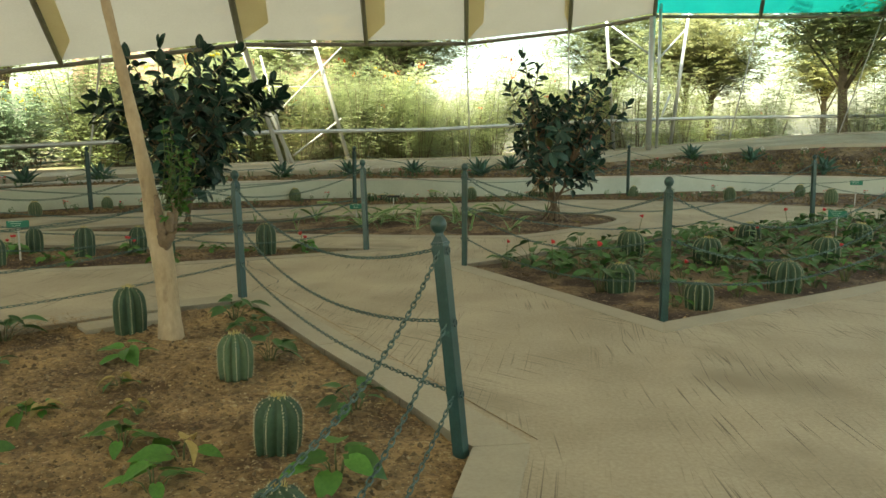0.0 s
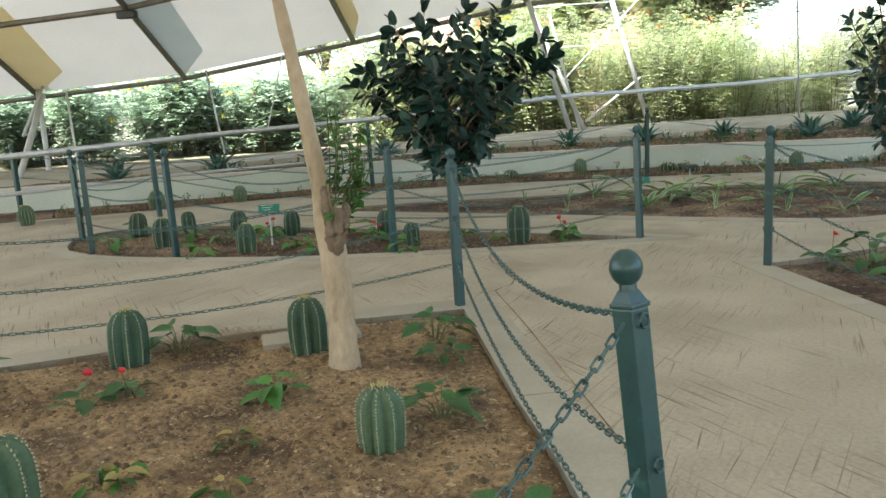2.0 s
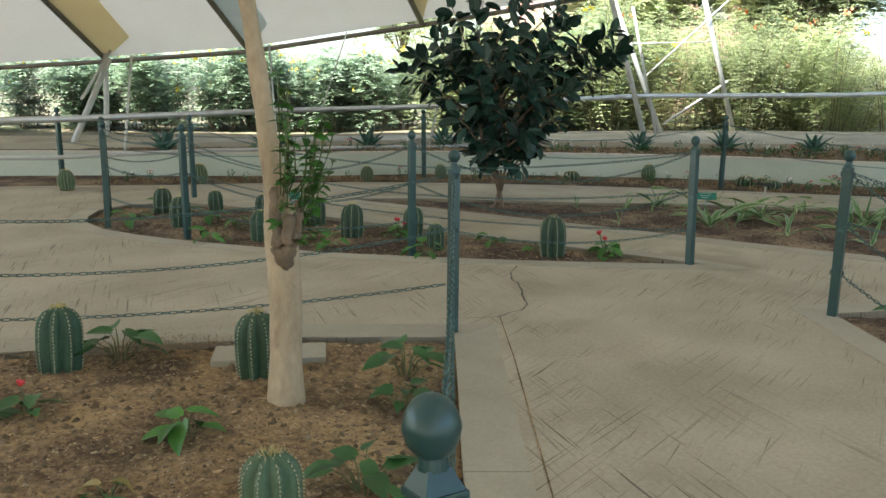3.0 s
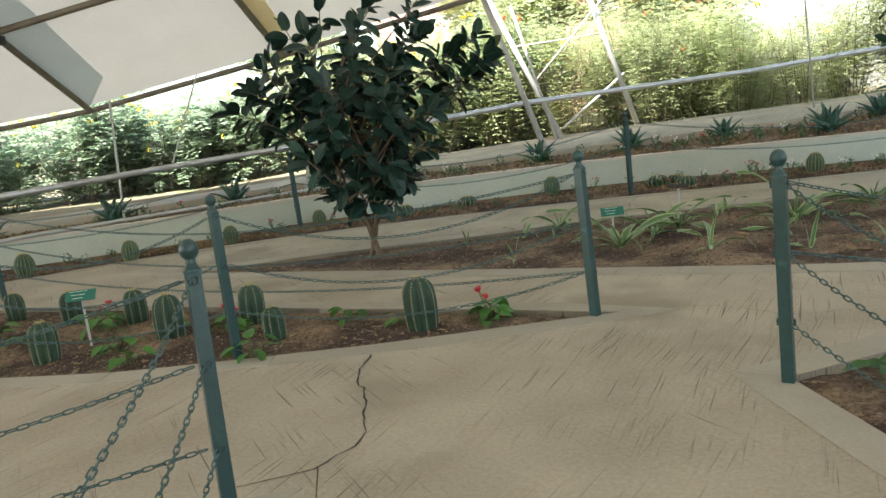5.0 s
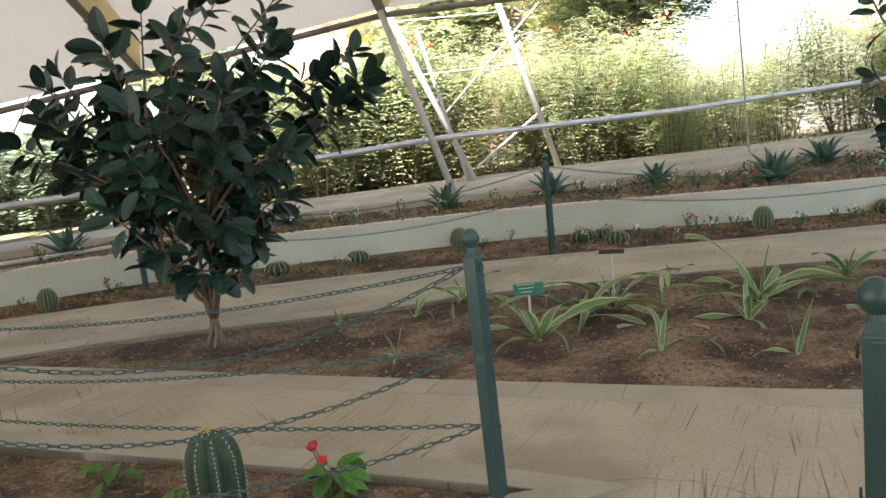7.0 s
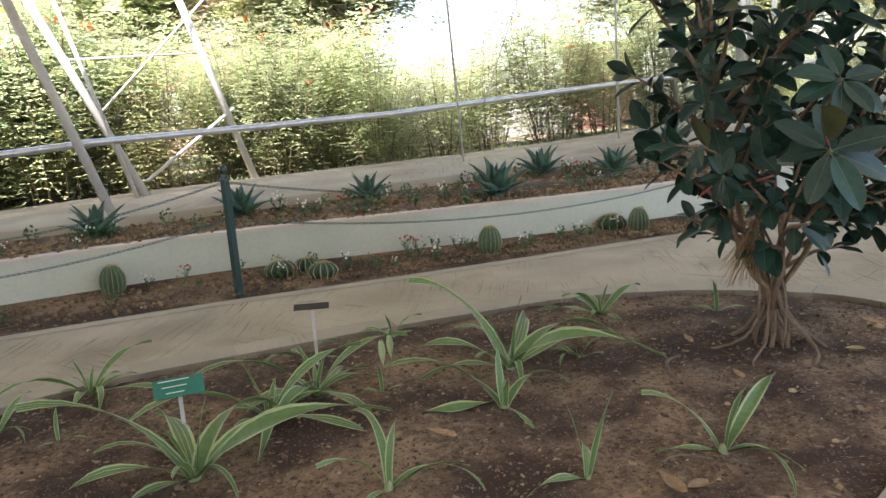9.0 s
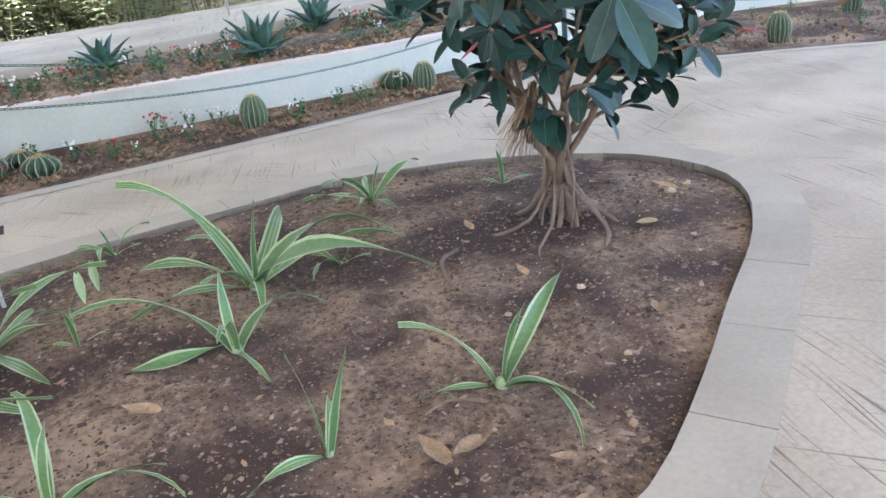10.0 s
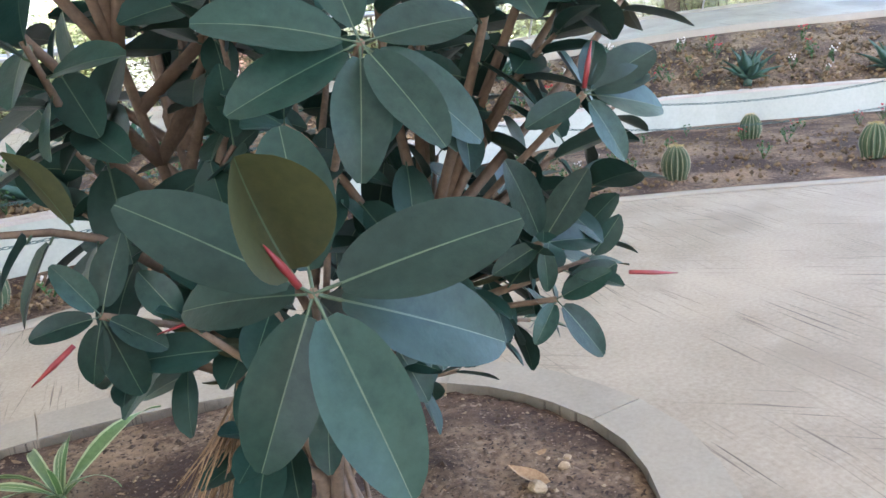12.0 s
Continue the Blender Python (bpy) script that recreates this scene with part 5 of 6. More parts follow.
def rubber_tree(base, shoots, seed, label, extra_leaves=(), roots=False, parts=290, sizes=(0.75, 1.15), sparse=0.036):
    """shoots: (end x, y, z relative to the base, how far the leaves reach back along the shoot)."""
    rng = random.Random(seed)
    root = tagged(empty("rubber_tree", base), label, "tree", "rubber trees")
    trunk = bmesh.new()
    for k in range(7):
        a = k * 0.93 + 0.3
        foot, waist = 0.06 + 0.035 * (k % 3), 0.014 + 0.008 * (k % 2)
        tube(trunk, spline([(foot * math.cos(a), foot * math.sin(a), -0.05), (0.7 * foot * math.cos(a + .4), 0.7 * foot * math.sin(a + .4), 0.07), (waist * math.cos(a + 1.1), waist * math.sin(a + 1.1), 0.20),
                            (waist * math.cos(a + 1.9), waist * math.sin(a + 1.9), 0.31), (0.07 * math.cos(a + 2.3), 0.07 * math.sin(a + 2.3), 0.48)], 0.05), 0.017 - 0.002 * (k % 3), 8)
    part("trunk", trunk, M_bark, root, "several fused reddish brown stems")
    places = []
    mains = []
    for k in range(6):
        a = k * 1.05 + 0.2
        e = Vector((0.36 * math.cos(a), 0.36 * math.sin(a), 0.78 + 0.24 * (k % 4)))
        mains.append(spline([(0.022 * math.cos(a), 0.022 * math.sin(a), 0.22), (0.05 * math.cos(a + .3), 0.05 * math.sin(a + .3), 0.36), (0.17 * math.cos(a + .2), 0.17 * math.sin(a + .2), 0.54), e], 0.1))
        bm = bmesh.new()
        tube(bm, mains[-1], [0.020 * (1 - 0.5 * i / len(mains[-1])) for i in range(len(mains[-1]))], 8)
        part("limb", bm, M_bark, root)
    for k, (ex, ey, ez, back) in enumerate(shoots):
        e = Vector((ex, ey, ez))
        best = min((q for m in mains for q in m[1:] if q.z < ez - 0.05 or q.z < 0.4), key=lambda q: (q - e).length + 0.8 * abs(q.z - (0.35 + 0.4 * ez)))
        mid = best.lerp(e, 0.55) + Vector((rng.uniform(-.07, .07), rng.uniform(-.07, .07), rng.uniform(-.03, .10)))
        pts = spline([best, mid, e], 0.07)
        n = len(pts)
        bm = bmesh.new()
        tube(bm, pts, [0.012 * (1 - i / n) + 0.004 for i in range(n)], 5)
        part("branch", bm, M_bark, root)
        length = sum((q - p).length for p, q in zip(pts, pts[1:]))
        count = max(6, int(length * back / sparse))
        for j in range(count):
            u = 1 - back * (j / count) ** 1.1
            f = u * (n - 1)
            i = min(n - 2, int(f))
            p = pts[i].lerp(pts[i + 1], f - i)
            d = (pts[min(n - 1, i + 1)] - pts[max(0, i - 1)]).normalized()
            t = j * 2.39996 + k
            side = d.cross(Vector((0.2, 0.1, 1))).normalized()
            up = side.cross(d)
            spread = rng.uniform(0.7, 1.4) if j > 2 else rng.uniform(0.2, 0.7)
            way = d * math.cos(spread) + (side * math.cos(t) + up * math.sin(t)) * math.sin(spread)
            way.z -= rng.uniform(0.0, 1.3) * (0.35 + 0.65 * j / count) * (1.25 if p.z < 1.5 else 0.8) if j > 1 else 0
            outward = Vector((p.x, p.y, 0.25)).normalized()
            face = outward * rng.uniform(0.5, 1.2) + Vector((rng.uniform(-.4, .4), rng.uniform(-.4, .4), 0.7))
            places.append((facing_leaf(p, way, face, rng.uniform(-0.4, 0.4), rng.uniform(*sizes) * (0.8 if j == 0 else 1)), rng.random()))
    if roots:
        air = bmesh.new()
        for a, reach in ((0.3, 0.48), (1.4, 0.34), (2.4, 0.4), (3.4, 0.58), (4.0, 0.66), (5.2, 0.55), (5.9, 0.42)):
            reach *= 0.78
            bend = 0.5 * math.sin(7 * a)
            tube(air, spline([(0.025 * math.cos(a), 0.025 * math.sin(a), 0.34 + 0.05 * math.sin(5 * a)), (0.075 * math.cos(a), 0.075 * math.sin(a), 0.21), (0.48 * reach * math.cos(a + .15), 0.48 * reach * math.sin(a + .15), 0.085),
                              (0.78 * reach * math.cos(a + .3 * bend), 0.78 * reach * math.sin(a + .3 * bend), 0.020), (reach * math.cos(a + bend), reach * math.sin(a + bend), -0.03)], 0.06),
                 0.0115 + 0.004 * math.sin(9 * a), 7)
        for k in range(4):
            a = k * 1.6
            tube(air, spline([(0.07 * math.cos(a), 0.07 * math.sin(a), 0.5), (0.10 * math.cos(a + .3), 0.10 * math.sin(a + .3), 0.25), (0.11 * math.cos(a), 0.11 * math.sin(a), -0.03)], 0.08), 0.008, 5)
        part("root_cage", air, M_bark, root, "splayed stilt roots gripping the soil")
        tuft = bmesh.new()
        top = Vector((-0.22, -0.28, 0.78))
        for k in range(110):
            e = top + Vector((-0.10 + rng.uniform(-.10, .09), -0.06 + rng.uniform(-.08, .08), -0.25 + rng.uniform(-.09, .08)))
            q = top + Vector((rng.uniform(-.02, .02), rng.uniform(-.02, .02), rng.uniform(-.04, .02)))
            tube(tuft, [q, q.lerp(e, 0.5) + Vector((rng.uniform(-.02, .02), rng.uniform(-.02, .02), 0)), e], [0.0022, 0.0018, 0.0008], 3)
        part("root_tuft", tuft, M_litter, root, "hanging tuft of dry fibrous roots")
    for p, d, size, fold in extra_leaves:
        me = FINE[fold]
        place_part("leaf", me, root, facing_leaf(Vector(p) - Vector(base), Vector(d), (-0.1, -0.9, 0.75), 0.0, size))
    rng.shuffle(places)
    for m, v in places[:parts]:
        place_part("leaf", RUBBER[int(v * 3.999)] if v < 0.94 else UNDER, root, m)
    rest = places[parts:]
    if rest:
        src = RUBBER[0]
        v0 = np.array([v.co[:] for v in src.vertices])
        f0 = [p.vertices[:] for p in src.polygons]
        s0 = [p.material_index for p in src.polygons]
        verts = np.concatenate([v0 @ np.array(m.to_3x3()).T + np.array(m.translation) for m, _ in rest])
        faces = [tuple(i + k * len(v0) for i in f) for k in range(len(rest)) for f in f0]
        ob = new("foliage", raw_mesh("foliage", verts.tolist(), faces, [M_ficus, M_vein], s0 * len(rest)))
        ob.parent = root
        ob["kind"] = "stuff"
    return root


def red_sheaths(root, spots):
    for p, d in spots:
        bm = bmesh.new()
        p, d = Vector(p) - root.location, Vector(d)
        tube(bm, [p, p + d * 0.5, p + d], [0.005, 0.0058, 0.001], 8)
        part("leaf_sheath", bm, M_sheath, root, "pinkish red rolled leaf sheath")


FINE = [rubber_leaf("leaf", 0.26, 0.124, 0.22, 0.20, 1, True), rubber_leaf("leaf", 0.24, 0.116, 0.40, 0.26, 2, True), rubber_leaf("leaf", 0.21, 0.15, -0.6, 1.3, 3, True)]
FINE[2].materials[0] = M_ficus_under
rng = random.Random(61)
shoots = []
for k in range(38):
    a = k * 2.39996 + rng.uniform(-.3, .3)
    z = 0.72 + 1.75 * ((k + 0.5) / 38) ** 0.80
    reach = np.interp(z, [0.4, 0.8, 1.2, 1.7, 2.1, 2.5], [0.34, 0.58, 0.92, 1.15, 1.15, 0.85]) * rng.uniform(0.72, 1.05)
    shoots.append((reach * math.cos(a), reach * math.sin(a), z + rng.uniform(-.10, .12), rng.uniform(0.45, 0.7)))
for k in range(30):
    a = k * 2.1
    z = 0.62 + 1.5 * k / 30
    shoots.append((0.42 * math.cos(a) * (0.5 + 0.4 * z), 0.42 * math.sin(a) * (0.5 + 0.4 * z), z, 0.6))
for k in range(12):
    a = k * 2.39996
    reach = 0.2 + 0.28 * rng.random()
    shoots.append((reach * math.cos(a), reach * math.sin(a), 0.58 + 0.4 * rng.random(), 0.6))
shoots += [(1.25, 0.75, 1.95, 0.35), (1.20, 0.70, 2.25, 0.35), (1.32, 0.60, 2.05, 0.3), (-1.15, -0.65, 1.75, 0.35), (-1.2, -0.2, 1.95, 0.3), (-0.9, 0.2, 2.62, 0.3), (-0.35, 0.1, 2.75, 0.28), (0.2, 0.3, 2.72, 0.28), (0.75, 0.3, 2.68, 0.28), (0.45, -0.3, 2.60, 0.3)]
first_ficus = rubber_tree((-3.95, 11.76, -0.02), shoots, 62, "vase-shaped rubber tree with dark glossy leaves in reddish soil", sizes=(0.85, 1.3), sparse=0.037)

shoots = []
for k in range(40):
    a = k * 2.39996 + rng.uniform(-.3, .3)
    z = 0.62 + 1.65 * ((k + 0.5) / 40) ** 0.85
    reach = np.interp(z, [0.4, 0.8, 1.3, 1.8, 2.2, 2.5], [0.40, 0.72, 0.92, 0.92, 0.75, 0.5]) * rng.uniform(0.7, 1.0)
    ex, ey = reach * math.cos(a) + 0.10, reach * math.sin(a)
    if ey < -0.42:
        ey = -0.42 + 0.15 * (ey + 0.42)
    shoots.append((ex, ey, z, rng.uniform(0.6, 0.8)))
for k in range(20):
    a = k * 2.1
    z = 0.55 + 1.4 * k / 20
    shoots.append((0.4 * math.cos(a), 0.4 * math.sin(a), z, 0.7))
for k in range(22):
    a = k * 2.39996
    reach = 0.25 + 0.38 * rng.random()
    if math.cos(a) * reach > -0.28:
        shoots.append((reach * math.cos(a) + 0.05, max(-0.34, reach * math.sin(a)), 0.70 + 0.38 * rng.random(), 0.7))
shoots += [(-0.55, 0.1, 2.72, 0.45), (-0.30, -0.1, 2.5, 0.45), (1.15, 0.2, 2.62, 0.4), (0.85, 0.0, 2.35, 0.45), (-0.78, -0.1, 2.2, 0.45), (1.15, -0.1, 1.9, 0.45), (0.60, -0.40, 0.95, 0.6)]
c = Vector((1.635, 12.00, 1.173))
hero = [(c, (0.284, -0.05, 0.07), 1.0, 0), (c, (0.302, 0.02, -0.142), 1.10, 0), (c, (0.063, -0.14, -0.241), 0.98, 0), (c, (-0.094, -0.02, -0.197), 0.84, 0), (c, (-0.196, 0.06, 0.136), 0.90, 0),
        (c + Vector((-0.02, -0.02, 0.02)), (-0.075, -0.02, 0.19), 0.82, 2), (c, (0.009, 0.12, 0.233), 0.90, 1), (c, (0.12, 0.16, -0.20), 0.85, 1), (c, (-0.18, 0.14, -0.02), 0.80, 1)]
c2 = Vector((1.80, 12.22, 1.477))
hero += [(c2, (0.056, -0.10, -0.11), 0.72, 0), (c2, (0.168, -0.06, -0.156), 0.82, 0), (c2, (-0.19, -0.02, -0.067), 0.78, 0), (c2, (-0.03, 0.08, 0.16), 0.75, 1), (c2, (0.189, 0.03, 0.03), 0.75, 0), (c2, (-0.261, 0.0, 0.069), 0.90, 1), (c2, (-0.049, -0.10, -0.199), 0.80, 1)]
c3 = Vector((2.31, 12.40, 1.34))
hero += [(c3, (0.071, -0.04, -0.131), 0.55, 0), (c3, (0.155, -0.02, 0.036), 0.58, 1), (c3, (0.233, 0.02, 0.098), 0.70, 0), (c3, (0.30, 0.04, -0.06), 0.80, 0), (c3, (-0.13, -0.02, -0.04), 0.52, 0), (c3, (0.071, 0.05, 0.111), 0.5, 1)]
c4 = Vector((2.255, 12.50, 1.016))
hero += [(c4, (-0.114, -0.05, 0.256), 0.75, 0), (c4, (0.09, -0.05, 0.158), 0.64, 0), (c4, (0.171, 0.0, -0.011), 0.58, 1), (c4, (0.004, -0.02, -0.114), 0.42, 1), (c4, (-0.115, 0.0, -0.043), 0.45, 0)]
c5 = Vector((2.314, 12.55, 0.856))
hero += [(c5, (0.197, -0.05, 0.10), 0.62, 1), (c5, (0.10, -0.10, 0.085), 0.5, 0), (c5, (0.104, -0.05, -0.151), 0.64, 0), (c5, (-0.086, -0.05, -0.076), 0.45, 1)]
c6 = Vector((1.354, 12.50, 1.044))
hero += [(c6, (-0.129, 0.0, -0.013), 0.46, 1), (c6, (-0.044, 0.0, -0.132), 0.5, 1), (c6, (0.093, 0.0, -0.077), 0.45, 0), (c6, (0.057, 0.0, 0.157), 0.56, 1), (c6, (-0.061, 0.0, 0.107), 0.45, 1), (c6, (0.056, 0.0, -0.23), 0.66, 1)]
second_ficus = rubber_tree((1.82, 12.97, -0.02), shoots, 63, "rubber tree with stilt roots and broad dark leaves", hero, roots=True, parts=250, sizes=(0.60, 1.0), sparse=0.037)
for p, q in ((c, (1.72, 12.42, 0.98)), (c2, (1.80, 12.55, 1.15)), (c3, (2.10, 12.68, 1.0)), (c4, (2.05, 12.72, 0.88)), (c5, (2.10, 12.75, 0.78)), (c6, (1.60, 12.75, 0.85))):
    o = Vector((1.82, 12.97, -0.02))
    bm = bmesh.new()
    tube(bm, spline([p - o, Vector(q) - o, Vector((1.80, 12.88, 0.55)) - o], 0.08), 0.008, 6)
    part("shoot", bm, M_bark, second_ficus, "pale brown young shoot")
red_sheaths(second_ficus, [((1.612, 11.97, 1.195), (-0.038, -0.02, 0.065)), ((1.594, 12.45, 1.034), (-0.155, 0.05, -0.045)), ((2.486, 12.5, 0.902), (0.14, 0.0, -0.03)), ((2.31, 12.4, 1.35), (0.02, 0.0, 0.09)), ((1.30, 12.5, 1.0), (-0.08, 0, -0.06))])


# ---- pale leaning tree in the cactus bed ----
tree = tagged(empty("tree", (-1.79, 5.30, -0.03)), "leaning tree with smooth pale bark and sprouting knot", "tree")
bm = bmesh.new()
axis = spline([(0, 0, -0.05), (-0.02, 0.03, 0.25), (-0.06, 0.08, 0.55), (-0.12, 0.12, 0.85), (-0.18, 0.13, 1.2), (-0.27, 0.14, 1.7), (-0.40, 0.14, 2.4), (-0.55, 0.12, 3.3)], 0.10)
tube(bm, axis, [0.080 + 0.016 * math.exp(-i * .6) - 0.0016 * i + 0.003 * math.sin(i * 1.7) + (0.010 if 6 <= i <= 9 else 0) - (0.012 if i > 10 else 0) for i in range(len(axis))], 18)
part("trunk", bm, M_pale_bark, tree)
bm = bmesh.new()
for x0, y0, z0, x1, y1, z1, r in ((-0.02, 0.03, 0.62, 0.015, 0.045, 0.92, 0.034), (-0.05, 0.03, 0.66, -0.035, 0.02, 0.86, 0.036), (0.0, 0.08, 0.70, 0.03, 0.09, 0.98, 0.024), (-0.06, 0.02, 0.74, -0.07, 0.035, 1.04, 0.026), (0.01, 0.05, 0.74, 0.055, 0.04, 0.84, 0.018)):
    pts = spline([(-0.065, 0.085, z0 - 0.02), ((x0 + x1) / 2 + 0.012, (y0 + y1) / 2 - 0.008, (z0 + z1) / 2), (x1, y1, z1)], 0.02)
    tube(bm, pts, [r * math.sin(math.pi * (0.12 + 0.80 * i / len(pts))) ** 0.7 for i in range(len(pts))], 12)
for v in bm.verts:
    v.co += Vector((noise.noise(v.co * 30), noise.noise(v.co * 30 + Vector((5, 5, 5))), 0)) * 0.016
part("knot", bm, M_bark, tree, "rough brown pruning knot")
rng = random.Random(71)
bm = bmesh.new()
leaf_places = []
for k in range(26):
    a = rng.uniform(-1.0, 0.7)
    s = Vector((-0.10 + 0.09 * math.cos(a), 0.10 + 0.08 * math.sin(a), rng.uniform(0.78, 1.05)))
    e = s + Vector((0.18 * math.cos(a) * rng.uniform(.4, 1.2), 0.18 * math.sin(a) * rng.uniform(.4, 1.2), rng.uniform(-0.05, 0.60)))
    pts = spline([s, s.lerp(e, 0.5) + Vector((0.04 * math.cos(a), 0.04 * math.sin(a), 0)), e], 0.06)
    tube(bm, pts, 0.0035, 5)
    for p in pts[1:]:
        for j in range(2):
            t = rng.uniform(0, 6.28)
            leaf_places.append(leaf_matrix(p, (math.cos(t), math.sin(t), rng.uniform(-.5, .5)), rng.uniform(-.6, .6), rng.uniform(0.3, 0.55)))
part("sprout", bm, M_stem, tree, "thin green water shoots")["kind"] = "stuff"
for m in leaf_places[:290]:
    place_part("leaf", LEAF_A, tree, m)

# ---- litter, gravel ----
def scatter_stuff(name, poly, count, mat, label, seed, small, large, flat=False, zone=None):
    rng = random.Random(seed)
    xs, ys = [p[0] for p in poly], [p[1] for p in poly]
    verts, faces = [], []
    made = 0
    while made < count:
        x, y = rng.uniform(min(xs), max(xs)), rng.uniform(min(ys), max(ys))
        if not inside((x, y), poly) or edge_distance((x, y), poly) < 0.03 or (zone and not zone(x, y)):
            continue
        made += 1
        z = soil_height(x, y, poly)
        s = small + (large - small) * rng.random() ** 3
        a = rng.uniform(0, 6.28)
        ca, sa = math.cos(a) * s, math.sin(a) * s
        b = len(verts)
        if flat:
            w = rng.uniform(0.3, 0.55)
            lift1, lift2 = rng.uniform(0, 0.5) * s, rng.uniform(-0.1, 0.4) * s
            for u, v, h in ((-1, 0, lift1), (-0.3, w, 0.1 * s), (0.5, w * .8, 0), (1, 0, lift2), (0.5, -w * .8, 0.1 * s), (-0.3, -w, 0.2 * s)):
                verts.append((x + u * ca - v * sa, y + u * sa + v * ca, z + 0.004 + h))
            faces += [(b, b + 1, b + 5), (b + 1, b + 2, b + 4, b + 5), (b + 2, b + 3, b + 4)]
        else:
            k = rng.uniform(0.5, 0.9)
            for u, v, h in ((1, 0, 0), (0, k, 0), (-1, 0.2, 0), (-.2, -k, 0), (0.1, 0, 0.7), (0, 0, -0.7)):
                verts.append((x + u * ca - v * sa, y + u * sa + v * ca, z + h * s * rng.uniform(.7, 1.1)))
            for q in range(4):
                faces.append((b + q, b + (q + 1) % 4, b + 4)), faces.append((b + (q + 1) % 4, b + q, b + 5))
    me = raw_mesh(name, verts, faces, mat, smooth=False)
    return tagged(new(name, me), label, "debris", kind="stuff")


def island_tint(mat, low, high):
    """Each stone or flake its own tone."""
    t = mat.node_tree
    n, l = t.nodes, t.links
    b = n["Principled BSDF"]
    src = b.inputs["Base Color"].links[0].from_socket
    geo, hsv, mr = n.new("ShaderNodeNewGeometry"), n.new("ShaderNodeHueSaturation"), n.new("ShaderNodeMapRange")
    mr.inputs[3].default_value, mr.inputs[4].default_value = low, high
    l.new(geo.outputs["Random Per Island"], mr.inputs[0]), l.new(mr.outputs[0], hsv.inputs["Value"])
    l.new(src, hsv.inputs["Color"]), l.new(hsv.outputs[0], b.inputs["Base Color"])


island_tint(M_stone, 0.35, 1.25)
island_tint(M_litter, 0.4, 1.4)
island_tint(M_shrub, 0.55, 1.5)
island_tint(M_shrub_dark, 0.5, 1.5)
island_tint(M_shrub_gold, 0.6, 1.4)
M_clod = material("clod", (0.078, 0.048, 0.024), (0.27, 0.19, 0.10), scale=20, fine=60, rough=0.95, bump=0.3)
island_tint(M_clod, 0.5, 1.3)
near_zone = lambda x, y: x > -5.2 and y > 0.8
scatter_stuff("gravel", BC, 3600, M_stone, "scattered pale pebbles on the dry bed", 81, 0.003, 0.022, zone=near_zone)
scatter_stuff("soil_clods", BC, 10000, M_clod, "crumbly soil clods on the dry bed", 82, 0.006, 0.036, zone=near_zone)
scatter_stuff("dry_leaves", BC, 2300, M_litter, "dry leaf fragments strewn over the soil", 83, 0.008, 0.030, True, near_zone)
scatter_stuff("gravel", BF, 2200, M_stone, "pale grit on dark soil", 84, 0.002, 0.015)
M_clod_red = material("red_clod", (0.036, 0.021, 0.013), (0.20, 0.14, 0.09), scale=20, fine=60, rough=0.95, bump=0.3)
island_tint(M_clod_red, 0.5, 1.4)
scatter_stuff("soil_clods", BF, 8000, M_clod_red, "crumbly reddish clods", 85, 0.005, 0.022)
scatter_stuff("dry_leaves", BF, 600, M_litter, "dry leaf fragments under the rubber trees", 86, 0.008, 0.032, True)
scatter_stuff("gravel", BI, 500, M_stone, "pale grit in the island bed", 87, 0.004, 0.013)
scatter_stuff("soil_clods", BI, 3500, M_clod, "crumbly clods in the island bed", 88, 0.006, 0.026)
scatter_stuff("dry_leaves", BI, 700, M_litter, "dry leaf fragments in the island bed", 89, 0.010, 0.040, True)
scatter_stuff("soil_clods", BH, 900, M_clod, "crumbly clods between the herbs", 90, 0.008, 0.028)
scatter_stuff("dry_leaves", BH, 260, M_litter, "dry leaf fragments between the herbs", 91, 0.010, 0.040, True)


def scatter_between(name, low, high, height, count, mat, label, seed, small, large, flat=False):
    """The same on the sloping strips between two lines."""
    rng = random.Random(seed)
    verts, faces = [], []
    for k in range(count):
        i = rng.uniform(1.5, len(low) - 2.2)
        j = int(i)
        p = Vector(low[j][:2]).lerp(Vector(low[j + 1][:2]), i - j).lerp(Vector(high[j][:2]).lerp(Vector(high[j + 1][:2]), i - j), rng.uniform(0.05, 0.95))
        z = height(p.x, p.y) + 0.012
        s, a = small + (large - small) * rng.random() ** 2.5, rng.uniform(0, 6.28)
        ca, sa, b = math.cos(a) * s, math.sin(a) * s, len(verts)
        if flat:
            for u, v, h in ((-1, 0, 0.3), (0, 0.45, 0.1), (1, 0, 0.25), (0, -0.45, 0.1)):
                verts.append((p.x + u * ca - v * sa, p.y + u * sa + v * ca, z + h * s))
            faces.append((b, b + 1, b + 2, b + 3))
        else:
            for u, v, h in ((1, 0, 0), (0, .7, 0), (-1, 0.2, 0), (-.2, -.7, 0), (0.1, 0, 0.75), (0, 0, -0.7)):
                verts.append((p.x + u * ca - v * sa, p.y + u * sa + v * ca, z + h * s))
            for q in range(4):
                faces.append((b + q, b + (q + 1) % 4, b + 4)), faces.append((b + (q + 1) % 4, b + q, b + 5))
    tagged(new(name, raw_mesh(name, verts, faces, mat, smooth=False)), label, "debris", kind="stuff")


